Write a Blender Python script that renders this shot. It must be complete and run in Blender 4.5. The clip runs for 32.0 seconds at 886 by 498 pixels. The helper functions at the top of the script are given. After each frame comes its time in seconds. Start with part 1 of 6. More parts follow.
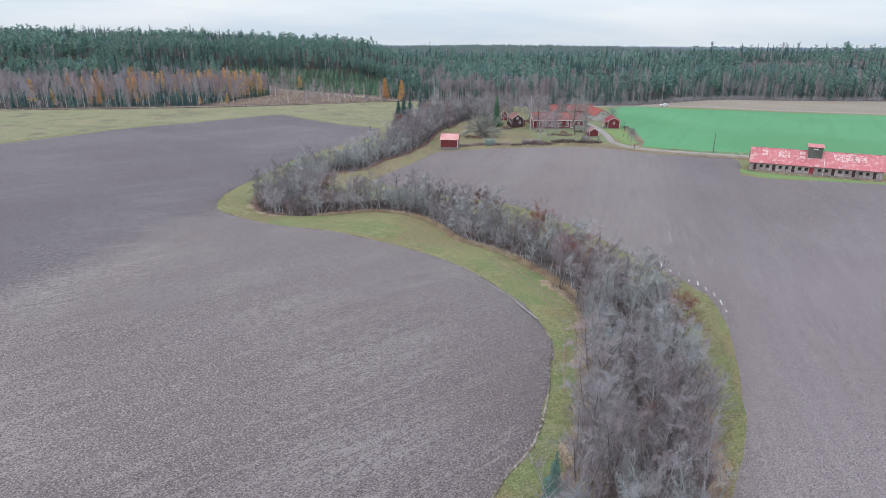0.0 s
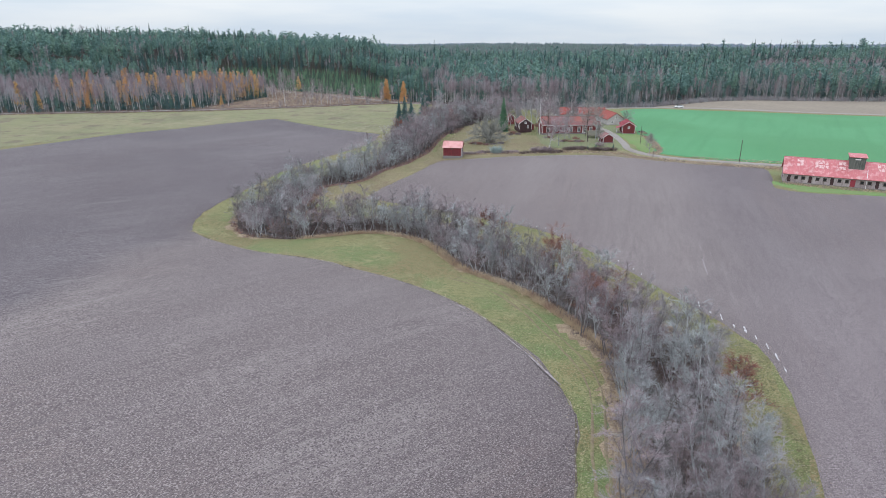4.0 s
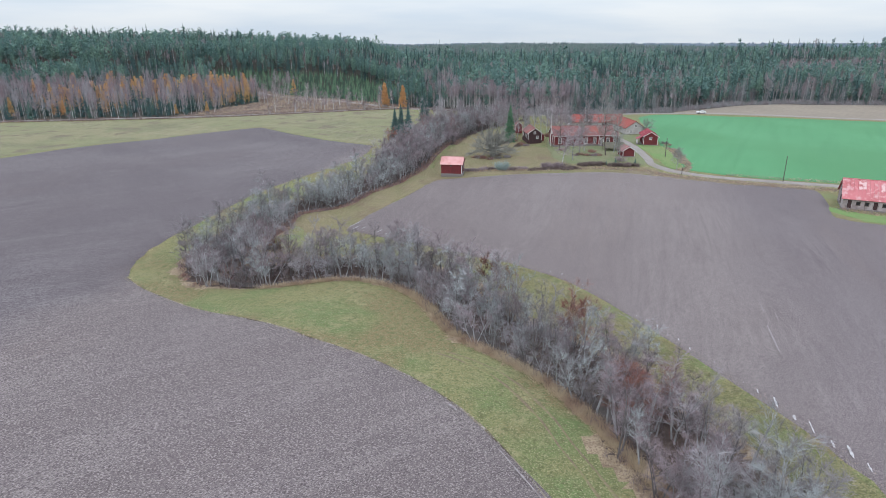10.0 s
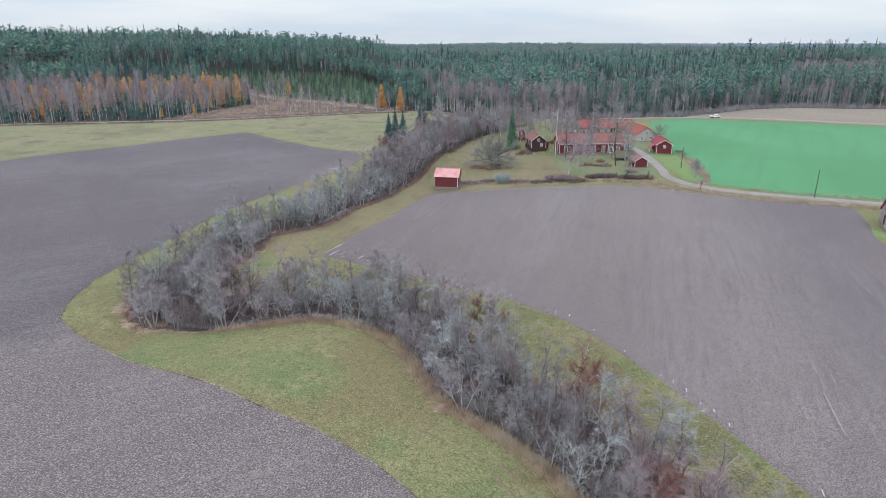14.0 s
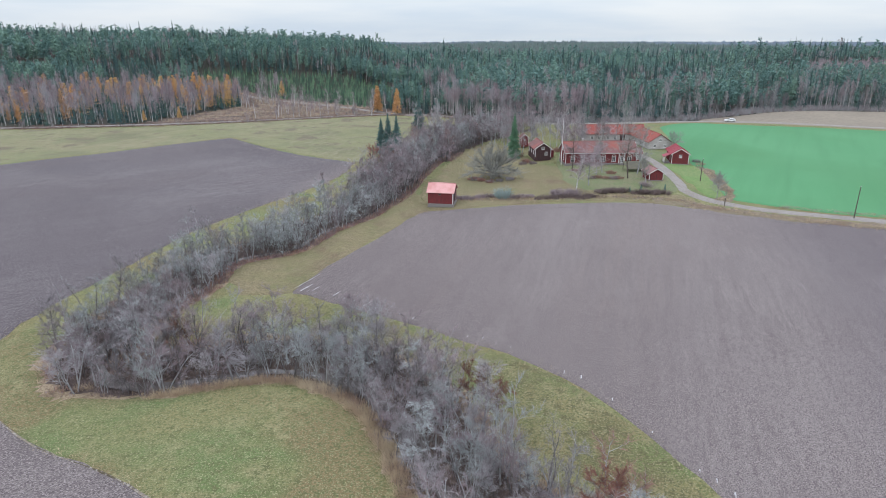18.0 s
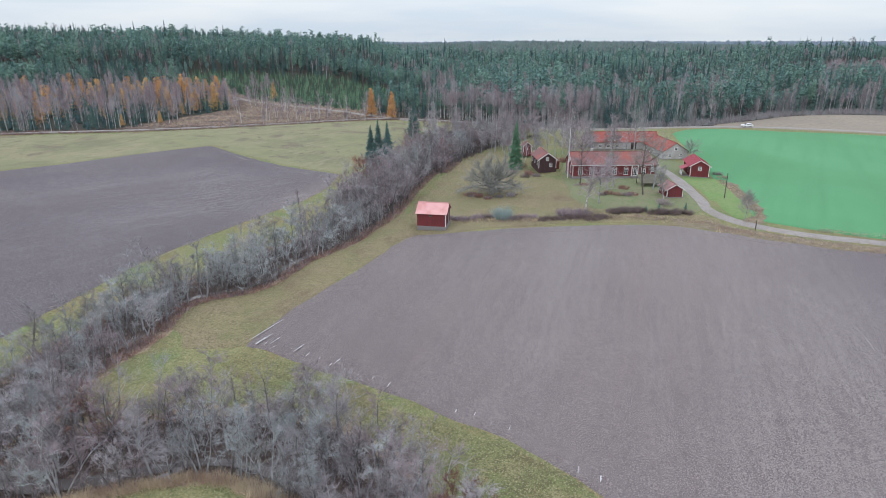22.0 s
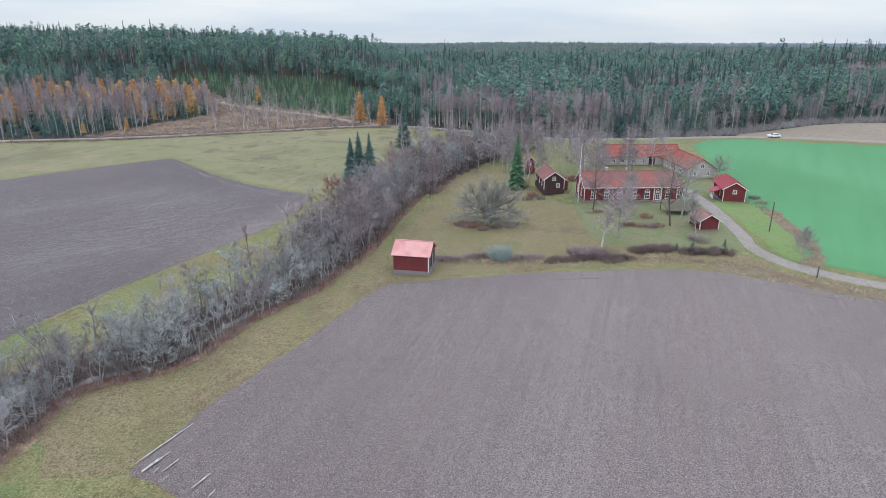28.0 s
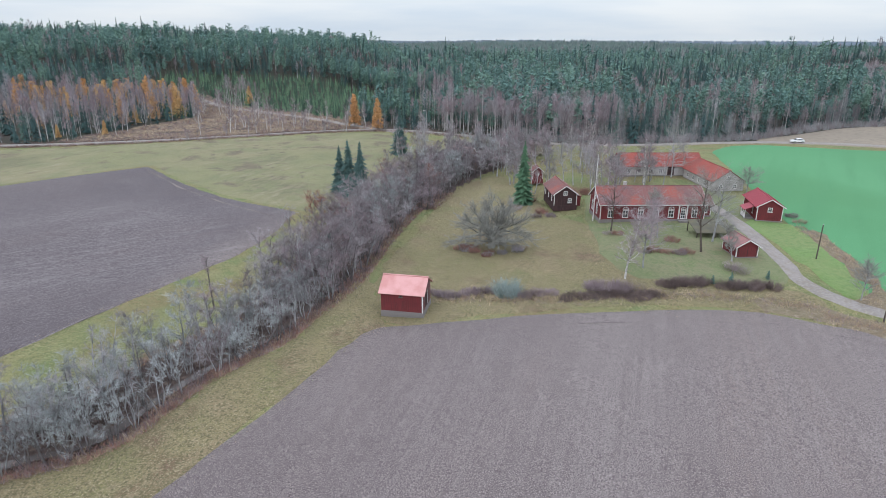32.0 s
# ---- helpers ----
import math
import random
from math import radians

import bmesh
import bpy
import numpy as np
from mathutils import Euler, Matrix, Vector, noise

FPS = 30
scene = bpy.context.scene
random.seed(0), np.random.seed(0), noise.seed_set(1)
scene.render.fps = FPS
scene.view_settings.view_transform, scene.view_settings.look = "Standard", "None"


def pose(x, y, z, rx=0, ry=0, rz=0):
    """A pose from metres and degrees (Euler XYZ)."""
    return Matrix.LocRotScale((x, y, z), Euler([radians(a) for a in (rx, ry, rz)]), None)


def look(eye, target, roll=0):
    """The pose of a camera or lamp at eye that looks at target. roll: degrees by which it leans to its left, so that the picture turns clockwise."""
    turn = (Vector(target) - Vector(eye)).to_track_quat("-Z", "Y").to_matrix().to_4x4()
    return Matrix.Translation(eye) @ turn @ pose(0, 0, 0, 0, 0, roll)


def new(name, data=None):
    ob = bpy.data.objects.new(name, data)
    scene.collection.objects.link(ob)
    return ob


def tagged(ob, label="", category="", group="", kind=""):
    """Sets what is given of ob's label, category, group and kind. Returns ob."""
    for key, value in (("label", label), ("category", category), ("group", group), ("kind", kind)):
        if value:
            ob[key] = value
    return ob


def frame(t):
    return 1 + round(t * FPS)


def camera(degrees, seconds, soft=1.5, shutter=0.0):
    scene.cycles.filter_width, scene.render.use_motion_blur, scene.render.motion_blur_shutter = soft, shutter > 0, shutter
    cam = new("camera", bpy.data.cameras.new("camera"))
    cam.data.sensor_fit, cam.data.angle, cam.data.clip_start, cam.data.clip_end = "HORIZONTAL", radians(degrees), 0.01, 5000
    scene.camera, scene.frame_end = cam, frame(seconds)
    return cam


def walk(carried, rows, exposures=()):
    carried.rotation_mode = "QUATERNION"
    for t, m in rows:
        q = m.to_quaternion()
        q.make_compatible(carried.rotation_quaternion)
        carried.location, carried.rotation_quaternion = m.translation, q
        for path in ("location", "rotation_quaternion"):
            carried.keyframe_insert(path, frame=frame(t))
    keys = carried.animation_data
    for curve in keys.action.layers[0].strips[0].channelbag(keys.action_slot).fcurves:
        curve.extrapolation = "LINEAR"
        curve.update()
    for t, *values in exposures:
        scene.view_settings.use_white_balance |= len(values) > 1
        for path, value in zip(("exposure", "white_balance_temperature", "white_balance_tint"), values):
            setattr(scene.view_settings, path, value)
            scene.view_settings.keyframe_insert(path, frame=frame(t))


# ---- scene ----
cam = camera(71.34, 32.0, soft=0.75)
PATH = (  # seconds, eye, target, roll
    (0, (-5.17, -213.97, 35.34), (-4.598, -195.043, 28.905), 0.35),
    (2, (-4.57, -205.73, 35.58), (-4.087, -186.806, 29.113), 0.22),
    (4, (-3.88, -197.31, 35.81), (-3.485, -178.392, 29.326), 0.09),
    (6, (-3.03, -188.62, 36.02), (-2.716, -169.704, 29.530), -0.03),
    (8, (-2.00, -179.88, 36.14), (-1.761, -160.965, 29.647), -0.11),
    (10, (-0.79, -171.34, 36.11), (-0.623, -152.418, 29.620), -0.12),
    (12, (0.55, -162.99, 36.04), (0.653, -144.068, 29.551), -0.09),
    (14, (1.95, -154.75, 36.05), (1.984, -135.830, 29.555), -0.06),
    (16, (3.20, -146.40, 36.16), (3.174, -127.491, 29.652), -0.05),
    (18, (4.16, -137.76, 36.35), (4.096, -118.861, 29.808), -0.05),
    (20, (5.12, -128.86, 36.43), (5.016, -109.964, 29.874), -0.07),
    (22, (6.33, -119.81, 36.28), (6.186, -100.919, 29.731), -0.09),
    (24, (7.58, -110.90, 36.03), (7.400, -91.998, 29.496), -0.08),
    (26, (8.58, -102.34, 35.83), (8.384, -83.436, 29.309), -0.01),
    (28, (9.23, -94.07, 35.71), (9.026, -75.164, 29.191), 0.07),
    (30, (9.51, -85.94, 35.67), (9.302, -67.046, 29.125), 0.10),
    (32, (9.60, -77.88, 35.66), (9.371, -58.998, 29.087), 0.09),
)
walk(cam, [(t, look(e, g, r)) for t, e, g, r in PATH], [(0, 0.0), (32, 0.0)])
import collections
import functools
from mathutils.geometry import delaunay_2d_cdt

# ------------------------------------------------------------ light
SUN_AZ, SUN_EL = 215.0, 32.0
world = bpy.data.worlds.new("overcast_sky")
scene.world = world
world.use_nodes = True
wn, wl = world.node_tree.nodes, world.node_tree.links
wn.clear()


def wnode(kind, **kw):
    n = wn.new(kind)
    for k, v in kw.items():
        n.inputs[k].default_value = v
    return n


sky = wn.new("ShaderNodeTexSky")
sky.sky_type = "NISHITA"
sky.sun_disc = False
sky.sun_elevation, sky.sun_rotation = radians(SUN_EL), radians(SUN_AZ)
tc = wn.new("ShaderNodeTexCoord")
sep = wn.new("ShaderNodeSeparateXYZ")
wl.new(tc.outputs["Generated"], sep.inputs[0])
# overcast: the zenith is brighter than the horizon
ramp = wn.new("ShaderNodeMapRange")
ramp.inputs["From Min"].default_value, ramp.inputs["From Max"].default_value = 0.0, 1.0
ramp.inputs["To Min"].default_value, ramp.inputs["To Max"].default_value = 0.80, 2.35
wl.new(sep.outputs["Z"], ramp.inputs["Value"])
stretch = wn.new("ShaderNodeMapping")
stretch.inputs["Scale"].default_value = (1.3, 1.3, 10.0)
wl.new(tc.outputs["Generated"], stretch.inputs["Vector"])
cloud = wnode("ShaderNodeTexNoise", Scale=1.7, Detail=5.0, Roughness=0.5)
wl.new(stretch.outputs["Vector"], cloud.inputs["Vector"])
tone = wn.new("ShaderNodeValToRGB")
tone.color_ramp.elements[0].position, tone.color_ramp.elements[0].color = 0.38, (0.765, 0.885, 1.03, 1)
tone.color_ramp.elements[1].position, tone.color_ramp.elements[1].color = 0.60, (0.965, 1.03, 1.10, 1)
wl.new(cloud.outputs["Fac"], tone.inputs["Fac"])
zen = wn.new("ShaderNodeMix")
zen.data_type = "RGBA"
zen.inputs["B"].default_value = (0.92, 0.985, 1.14, 1)
wl.new(sep.outputs["Z"], zen.inputs["Factor"])
wl.new(tone.outputs["Color"], zen.inputs["A"])
scale = wn.new("ShaderNodeVectorMath")
scale.operation = "SCALE"
wl.new(zen.outputs["Result"], scale.inputs[0])
wl.new(ramp.outputs["Result"], scale.inputs["Scale"])
bg_cloud, bg_sky, addb = wnode("ShaderNodeBackground", Strength=0.95), wnode("ShaderNodeBackground", Strength=0.008), wn.new("ShaderNodeAddShader")
wl.new(scale.outputs[0], bg_cloud.inputs["Color"])
wl.new(sky.outputs["Color"], bg_sky.inputs["Color"])
wl.new(bg_cloud.outputs[0], addb.inputs[0])
wl.new(bg_sky.outputs[0], addb.inputs[1])
wout = wn.new("ShaderNodeOutputWorld")
wl.new(addb.outputs[0], wout.inputs["Surface"])
sun_data = bpy.data.lights.new("sun", "SUN")
sun_data.energy, sun_data.angle, sun_data.color = 0.6, radians(30), (1.0, 0.98, 0.95)
sun = new("sun", sun_data)
sun.matrix_world = look((60, -150, 200), (60 + math.sin(radians(SUN_AZ + 180)) * 100, -150 + math.cos(radians(SUN_AZ + 180)) * 100, 200 - 100 * math.tan(radians(SUN_EL))))

# ------------------------------------------------------------ materials


def lerp(a, b, f):
    return tuple(x + (y - x) * f for x, y in zip(a, b))


def material(name, layers, rough=0.9, metal=0.0, bump=(), vary=0.0, spec=0.3, trans=0.0, zones=()):
    """layers: base colour, then (scale, low, high, colour, stretch, gate) masks laid over it; a gate is the scale of a second
    mask that lets the layer show in patches only, and a scale below 0 draws rows of that spacing. bump: (scale, depth, stretch)."""
    m = bpy.data.materials.new(name)
    m.use_nodes = True
    nt = m.node_tree
    n, l = nt.nodes, nt.links
    b = n["Principled BSDF"]
    b.inputs["Roughness"].default_value, b.inputs["Metallic"].default_value = rough, metal
    b.inputs["Specular IOR Level"].default_value = spec
    if trans:
        b.inputs["Transmission Weight"].default_value = trans
    geo = n.new("ShaderNodeTexCoord")
    col = n.new("ShaderNodeRGB")
    col.outputs[0].default_value = (*layers[0], 1)
    cur = col.outputs[0]

    def tex(scale, stretch, detail=4.0):
        mp = n.new("ShaderNodeMapping")
        if stretch:
            mp.vector_type = "TEXTURE"
            mp.inputs["Scale"].default_value = [1 / q for q in stretch[:3]]
            mp.inputs["Rotation"].default_value = (0, 0, radians(stretch[3] if len(stretch) > 3 else 0))
        l.new(geo.outputs["Object"], mp.inputs["Vector"])
        if scale < 0:
            t = n.new("ShaderNodeTexWave")
            t.inputs["Scale"].default_value = 0.314 / -scale
            t.inputs["Distortion"].default_value, t.inputs["Detail"].default_value, t.inputs["Detail Scale"].default_value = 3.5, 2.0, 2.5
            l.new(mp.outputs["Vector"], t.inputs["Vector"])
            return t.outputs["Fac"]
        t = n.new("ShaderNodeTexNoise")
        t.inputs["Scale"].default_value, t.inputs["Detail"].default_value = scale, detail
        l.new(mp.outputs["Vector"], t.inputs["Vector"])
        return t.outputs["Fac"]

    for sc, lo, hi, c, *st in layers[1:]:
        mr = n.new("ShaderNodeMapRange")
        mr.inputs["From Min"].default_value, mr.inputs["From Max"].default_value = lo, hi
        l.new(tex(sc, st[0] if st else None), mr.inputs["Value"])
        fac = mr.outputs["Result"]
        if len(st) > 1:
            gate = n.new("ShaderNodeMapRange")
            gate.inputs["From Min"].default_value, gate.inputs["From Max"].default_value = 0.44, 0.60
            l.new(tex(st[1], None, 2.0), gate.inputs["Value"])
            both = n.new("ShaderNodeMath")
            both.operation = "MULTIPLY"
            l.new(fac, both.inputs[0])
            l.new(gate.outputs["Result"], both.inputs[1])
            fac = both.outputs[0]
        mix = n.new("ShaderNodeMix")
        mix.data_type = "RGBA"
        l.new(fac, mix.inputs["Factor"])
        l.new(cur, mix.inputs["A"])
        mix.inputs["B"].default_value = (*c, 1)
        cur = mix.outputs["Result"]
    for nx, ny, lo, hi, c, most in zones:  # parcels worked at another time, and other broad parts toned darker or lighter
        dot = n.new("ShaderNodeVectorMath")
        dot.operation = "DOT_PRODUCT"
        dot.inputs[1].default_value = (nx, ny, 0)
        l.new(geo.outputs["Object"], dot.inputs[0])
        wob = n.new("ShaderNodeMath")
        wob.operation, wob.inputs[1].default_value = "MULTIPLY_ADD", 9.0
        l.new(tex(0.05, None), wob.inputs[0])
        l.new(dot.outputs["Value"], wob.inputs[2])
        mr = n.new("ShaderNodeMapRange")
        mr.inputs["From Min"].default_value, mr.inputs["From Max"].default_value, mr.inputs["To Max"].default_value = lo + 4.5, hi + 4.5, most
        l.new(wob.outputs[0], mr.inputs["Value"])
        mix = n.new("ShaderNodeMix")
        mix.data_type, mix.blend_type = "RGBA", "MULTIPLY"
        l.new(mr.outputs["Result"], mix.inputs["Factor"])
        l.new(cur, mix.inputs["A"])
        mix.inputs["B"].default_value = (*c, 1)
        cur = mix.outputs["Result"]
    if vary:
        info = n.new("ShaderNodeObjectInfo")
        mr = n.new("ShaderNodeMapRange")
        mr.inputs["To Min"].default_value, mr.inputs["To Max"].default_value = 1 - vary, 1 + vary
        l.new(info.outputs["Random"], mr.inputs["Value"])
        hsv = n.new("ShaderNodeHueSaturation")
        l.new(mr.outputs["Result"], hsv.inputs["Value"])
        l.new(cur, hsv.inputs["Color"])
        cur = hsv.outputs["Color"]
    l.new(cur, b.inputs["Base Color"])
    last = None
    for sc, dep, *st in bump:
        bp = n.new("ShaderNodeBump")
        bp.inputs["Strength"].default_value, bp.inputs["Distance"].default_value = 1.0, dep
        l.new(tex(sc, st[0] if st else None), bp.inputs["Height"])
        if last:
            l.new(last, bp.inputs["Normal"])
        last = bp.outputs["Normal"]
    if last:
        l.new(last, b.inputs["Normal"])
    return m


ROWS_W, ROWS_E = -51.0, -16.9  # how the rows of the two fields run
M_grass = material("rough_meadow_grass", [(0.163, 0.179, 0.076), (0.045, 0.41, 0.54, (0.206, 0.190, 0.088)), (0.16, 0.46, 0.64, (0.124, 0.166, 0.064)), (0.07, 0.49, 0.60, (0.185, 0.141, 0.073)), (0.5, 0.48, 0.70, (0.249, 0.226, 0.119), None, 0.11), (1.3, 0.50, 0.70, (0.111, 0.116, 0.050)), (4.0, 0.44, 0.70, (0.089, 0.102, 0.042)), (6.0, 0.52, 0.72, (0.301, 0.292, 0.163))], 1.0, bump=[(2.5, 0.25), (7.0, 0.12)])
M_pasture = material("olive_brown_pasture", [(0.190, 0.166, 0.086), (0.05, 0.44, 0.58, (0.160, 0.160, 0.072)), (0.09, 0.50, 0.60, (0.222, 0.178, 0.105)), (0.07, 0.55, 0.64, (0.148, 0.098, 0.067)), (0.2, 0.46, 0.64, (0.212, 0.182, 0.095)), (0.8, 0.48, 0.70, (0.262, 0.214, 0.132), None, 0.15), (1.6, 0.50, 0.70, (0.126, 0.106, 0.059)), (4.0, 0.44, 0.68, (0.100, 0.092, 0.048)), (6.0, 0.52, 0.70, (0.315, 0.265, 0.173))], 1.0, bump=[(2.0, 0.3), (7.0, 0.15)])
M_meadow = material("pale_autumn_meadow", [(0.186, 0.186, 0.093), (0.02, 0.42, 0.58, (0.215, 0.190, 0.111)), (0.035, 0.54, 0.62, (0.125, 0.118, 0.068)), (0.12, 0.46, 0.64, (0.150, 0.158, 0.081)), (0.09, 0.57, 0.64, (0.118, 0.086, 0.068)), (0.5, 0.48, 0.70, (0.250, 0.222, 0.147), (1, 0.3, 1, -20), 0.04), (2.2, 0.42, 0.72, (0.140, 0.150, 0.081)), (0.35, 0.58, 0.66, (0.112, 0.092, 0.068), None, 0.03), (6.0, 0.5, 0.75, (0.275, 0.250, 0.169))], 1.0, bump=[(1.5, 0.25), (6.0, 0.1)])
M_lawn = material("mown_lawn", [(0.140, 0.160, 0.079), (0.12, 0.42, 0.62, (0.165, 0.150, 0.090)), (0.3, 0.48, 0.64, (0.115, 0.150, 0.063)), (1.2, 0.45, 0.72, (0.104, 0.120, 0.059)), (5.0, 0.45, 0.72, (0.200, 0.200, 0.120))], 1.0, bump=[(6.0, 0.08)])
M_green = material("bright_lawn", [(0.120, 0.200, 0.062), (0.12, 0.42, 0.62, (0.150, 0.190, 0.075)), (1.2, 0.45, 0.72, (0.092, 0.155, 0.050)), (5.0, 0.45, 0.75, (0.175, 0.240, 0.105))], 1.0, bump=[(6.0, 0.06)])
M_strip = material("rough_olive_grass", [(0.172, 0.168, 0.074), (0.05, 0.44, 0.56, (0.205, 0.178, 0.085)), (0.12, 0.50, 0.60, (0.150, 0.122, 0.062)), (0.16, 0.46, 0.64, (0.135, 0.160, 0.062)), (0.5, 0.48, 0.66, (0.235, 0.206, 0.108), None, 0.11), (1.3, 0.50, 0.66, (0.110, 0.102, 0.050)), (4.0, 0.44, 0.66, (0.090, 0.092, 0.042)), (6.0, 0.52, 0.70, (0.285, 0.262, 0.150))], 1.0, bump=[(2.5, 0.3), (7.0, 0.15)])
# zones: the darker western parcel, then a darker south-eastern end
M_soil_l = material("ploughed_clay_soil", [(0.156, 0.131, 0.131), (0.011, 0.43, 0.55, (0.112, 0.096, 0.100)), (0.022, 0.47, 0.60, (0.150, 0.118, 0.112)), (0.04, 0.48, 0.62, (0.190, 0.164, 0.158)), (0.16, 0.46, 0.64, (0.134, 0.110, 0.109), (1, 0.04, 1, ROWS_W)), (0.9, 0.48, 0.66, (0.126, 0.105, 0.104), (1, 0.04, 1, ROWS_W)), (1.5, 0.54, 0.64, (0.225, 0.198, 0.190), (1, 0.05, 1, ROWS_W), 0.02), (3.0, 0.48, 0.66, (0.118, 0.099, 0.098), (1, 0.2, 1, ROWS_W)), (7.0, 0.50, 0.60, (0.080, 0.065, 0.066), (1, 0.6, 1, ROWS_W)), (5.0, 0.53, 0.64, (0.250, 0.222, 0.212), (1, 0.3, 1, ROWS_W), 0.018), (8.0, 0.52, 0.62, (0.258, 0.226, 0.217), (1, 0.6, 1, ROWS_W))], 1.0, bump=[(3.0, 0.05, (1, 0.3, 1, ROWS_W)), (8.0, 0.08)], zones=[(-0.975, 0.22, 31, 40, (0.72, 0.73, 0.78), 1.0), (0.8, -0.6, 66, 96, (0.84, 0.83, 0.85), 1.0)])
# zones: east and west parts darker, the south-eastern end lighter
M_soil_r = material("harrowed_clay_soil", [(0.154, 0.128, 0.126), (0.012, 0.43, 0.57, (0.112, 0.096, 0.100)), (0.03, 0.47, 0.60, (0.166, 0.134, 0.126), (1.0, 0.4, 1, ROWS_E)), (0.05, 0.47, 0.62, (0.182, 0.158, 0.154), (1.0, 0.15, 1, ROWS_E)), (0.14, 0.45, 0.66, (0.138, 0.115, 0.114), (1.0, 0.05, 1, ROWS_E)), (0.45, 0.48, 0.72, (0.168, 0.143, 0.140), (1.0, 0.03, 1, ROWS_E)), (1.6, 0.48, 0.66, (0.128, 0.107, 0.106), (1.0, 0.03, 1, ROWS_E)), (1.5, 0.52, 0.70, (0.196, 0.170, 0.165), (1, 0.06, 1, ROWS_E), 0.025), (3.4, 0.46, 0.68, (0.126, 0.105, 0.103), (1, 0.4, 1, ROWS_E)), (8.0, 0.50, 0.60, (0.082, 0.066, 0.067), (1, 0.7, 1, ROWS_E)), (8.0, 0.54, 0.68, (0.235, 0.208, 0.198), (1, 0.5, 1, ROWS_E), 0.025), (9.0, 0.52, 0.62, (0.262, 0.228, 0.218))], 1.0, bump=[(3.0, 0.04, (1, 0.4, 1, ROWS_E)), (8.0, 0.08)], zones=[(0.957, -0.29, 66, 80, (0.86, 0.86, 0.90), 1.0), (-0.957, 0.29, -30, -14, (0.90, 0.89, 0.90), 1.0), (0.5, -0.87, 112, 140, (1.2, 1.2, 1.2), 1.0)])
M_headland = material("turned_headland_soil", [(0.165, 0.140, 0.132), (0.2, 0.45, 0.58, (0.095, 0.080, 0.078)), (2.0, 0.45, 0.65, (0.195, 0.168, 0.158))], 1.0, bump=[(3.0, 0.1)])
M_crop = material("winter_crop", [(0.071, 0.218, 0.098), (0.02, 0.40, 0.65, (0.080, 0.234, 0.108)), (0.012, 0.46, 0.58, (0.066, 0.196, 0.084)), (0.25, 0.48, 0.75, (0.062, 0.190, 0.084), (1, 0.06, 1, -30)), (5.0, 0.5, 0.75, (0.090, 0.240, 0.116))], 1.0, bump=[(3.0, 0.06)])
M_stubble = material("beige_stubble", [(0.211, 0.179, 0.141), (0.03, 0.4, 0.65, (0.242, 0.205, 0.160)), (0.5, 0.45, 0.75, (0.172, 0.148, 0.114))], 1.0, bump=[(2.0, 0.08)])
M_clear = material("felled_clearing", [(0.135, 0.092, 0.078), (0.05, 0.46, 0.56, (0.088, 0.056, 0.052)), (0.09, 0.52, 0.58, (0.245, 0.188, 0.122)), (0.3, 0.52, 0.62, (0.260, 0.205, 0.140)), (0.2, 0.56, 0.62, (0.052, 0.038, 0.036)), (0.6, 0.52, 0.62, (0.070, 0.050, 0.044)), (1.3, 0.5, 0.64, (0.060, 0.047, 0.040)), (2.5, 0.54, 0.64, (0.280, 0.225, 0.160))], 1.0, bump=[(0.8, 0.6), (3.0, 0.25)])
M_floor = material("forest_floor", [(0.036, 0.033, 0.026), (0.05, 0.42, 0.6, (0.028, 0.034, 0.022)), (0.5, 0.45, 0.7, (0.050, 0.042, 0.033))], 1.0, bump=[(0.8, 0.4)])
M_gravel = material("gravel_road", [(0.232, 0.210, 0.198), (0.2, 0.42, 0.65, (0.185, 0.166, 0.152)), (0.8, 0.5, 0.64, (0.205, 0.180, 0.150)), (3.0, 0.45, 0.7, (0.275, 0.252, 0.236))], 0.95, bump=[(9.0, 0.03)])
M_verge = material("dry_verge_grass", [(0.205, 0.166, 0.111), (0.15, 0.42, 0.62, (0.158, 0.138, 0.081)), (0.6, 0.48, 0.64, (0.145, 0.108, 0.075)), (1.2, 0.45, 0.7, (0.262, 0.218, 0.164)), (5.0, 0.46, 0.68, (0.130, 0.105, 0.070))], 1.0, bump=[(2.0, 0.3), (6.0, 0.15)])
M_water = material("still_brown_water", [(0.120, 0.105, 0.100), (0.25, 0.42, 0.6, (0.090, 0.078, 0.074))], 0.12, spec=0.6, bump=[(1.5, 0.004)])
M_puddle = material("standing_water_film", [(0.400, 0.390, 0.392), (1.5, 0.42, 0.6, (0.230, 0.214, 0.212))], 0.35, spec=0.6)
M_mud = material("bank_leaf_litter", [(0.092, 0.068, 0.060), (0.3, 0.45, 0.62, (0.062, 0.045, 0.041)), (2.0, 0.5, 0.7, (0.160, 0.122, 0.098))], 1.0, bump=[(1.5, 0.2)])
M_reedbed = material("flattened_reeds", [(0.320, 0.248, 0.168), (0.4, 0.44, 0.62, (0.200, 0.144, 0.100)), (1.5, 0.5, 0.66, (0.330, 0.262, 0.180)), (5.0, 0.48, 0.66, (0.140, 0.100, 0.070))], 1.0, bump=[(1.5, 0.3), (5.0, 0.15)])
M_reed = material("dead_reed", [(0.460, 0.362, 0.246), (0.3, 0.42, 0.6, (0.325, 0.228, 0.165)), (0.12, 0.5, 0.66, (0.495, 0.403, 0.281))], 1.0)
M_bark = material("grey_bark", [(0.340, 0.344, 0.348), (1.2, 0.42, 0.65, (0.185, 0.176, 0.178))], 1.0, vary=0.2, bump=[(9.0, 0.02)])
M_bark_d = material("dark_alder_bark", [(0.165, 0.152, 0.152), (1.2, 0.42, 0.65, (0.105, 0.095, 0.095))], 1.0, vary=0.2, bump=[(9.0, 0.02)])
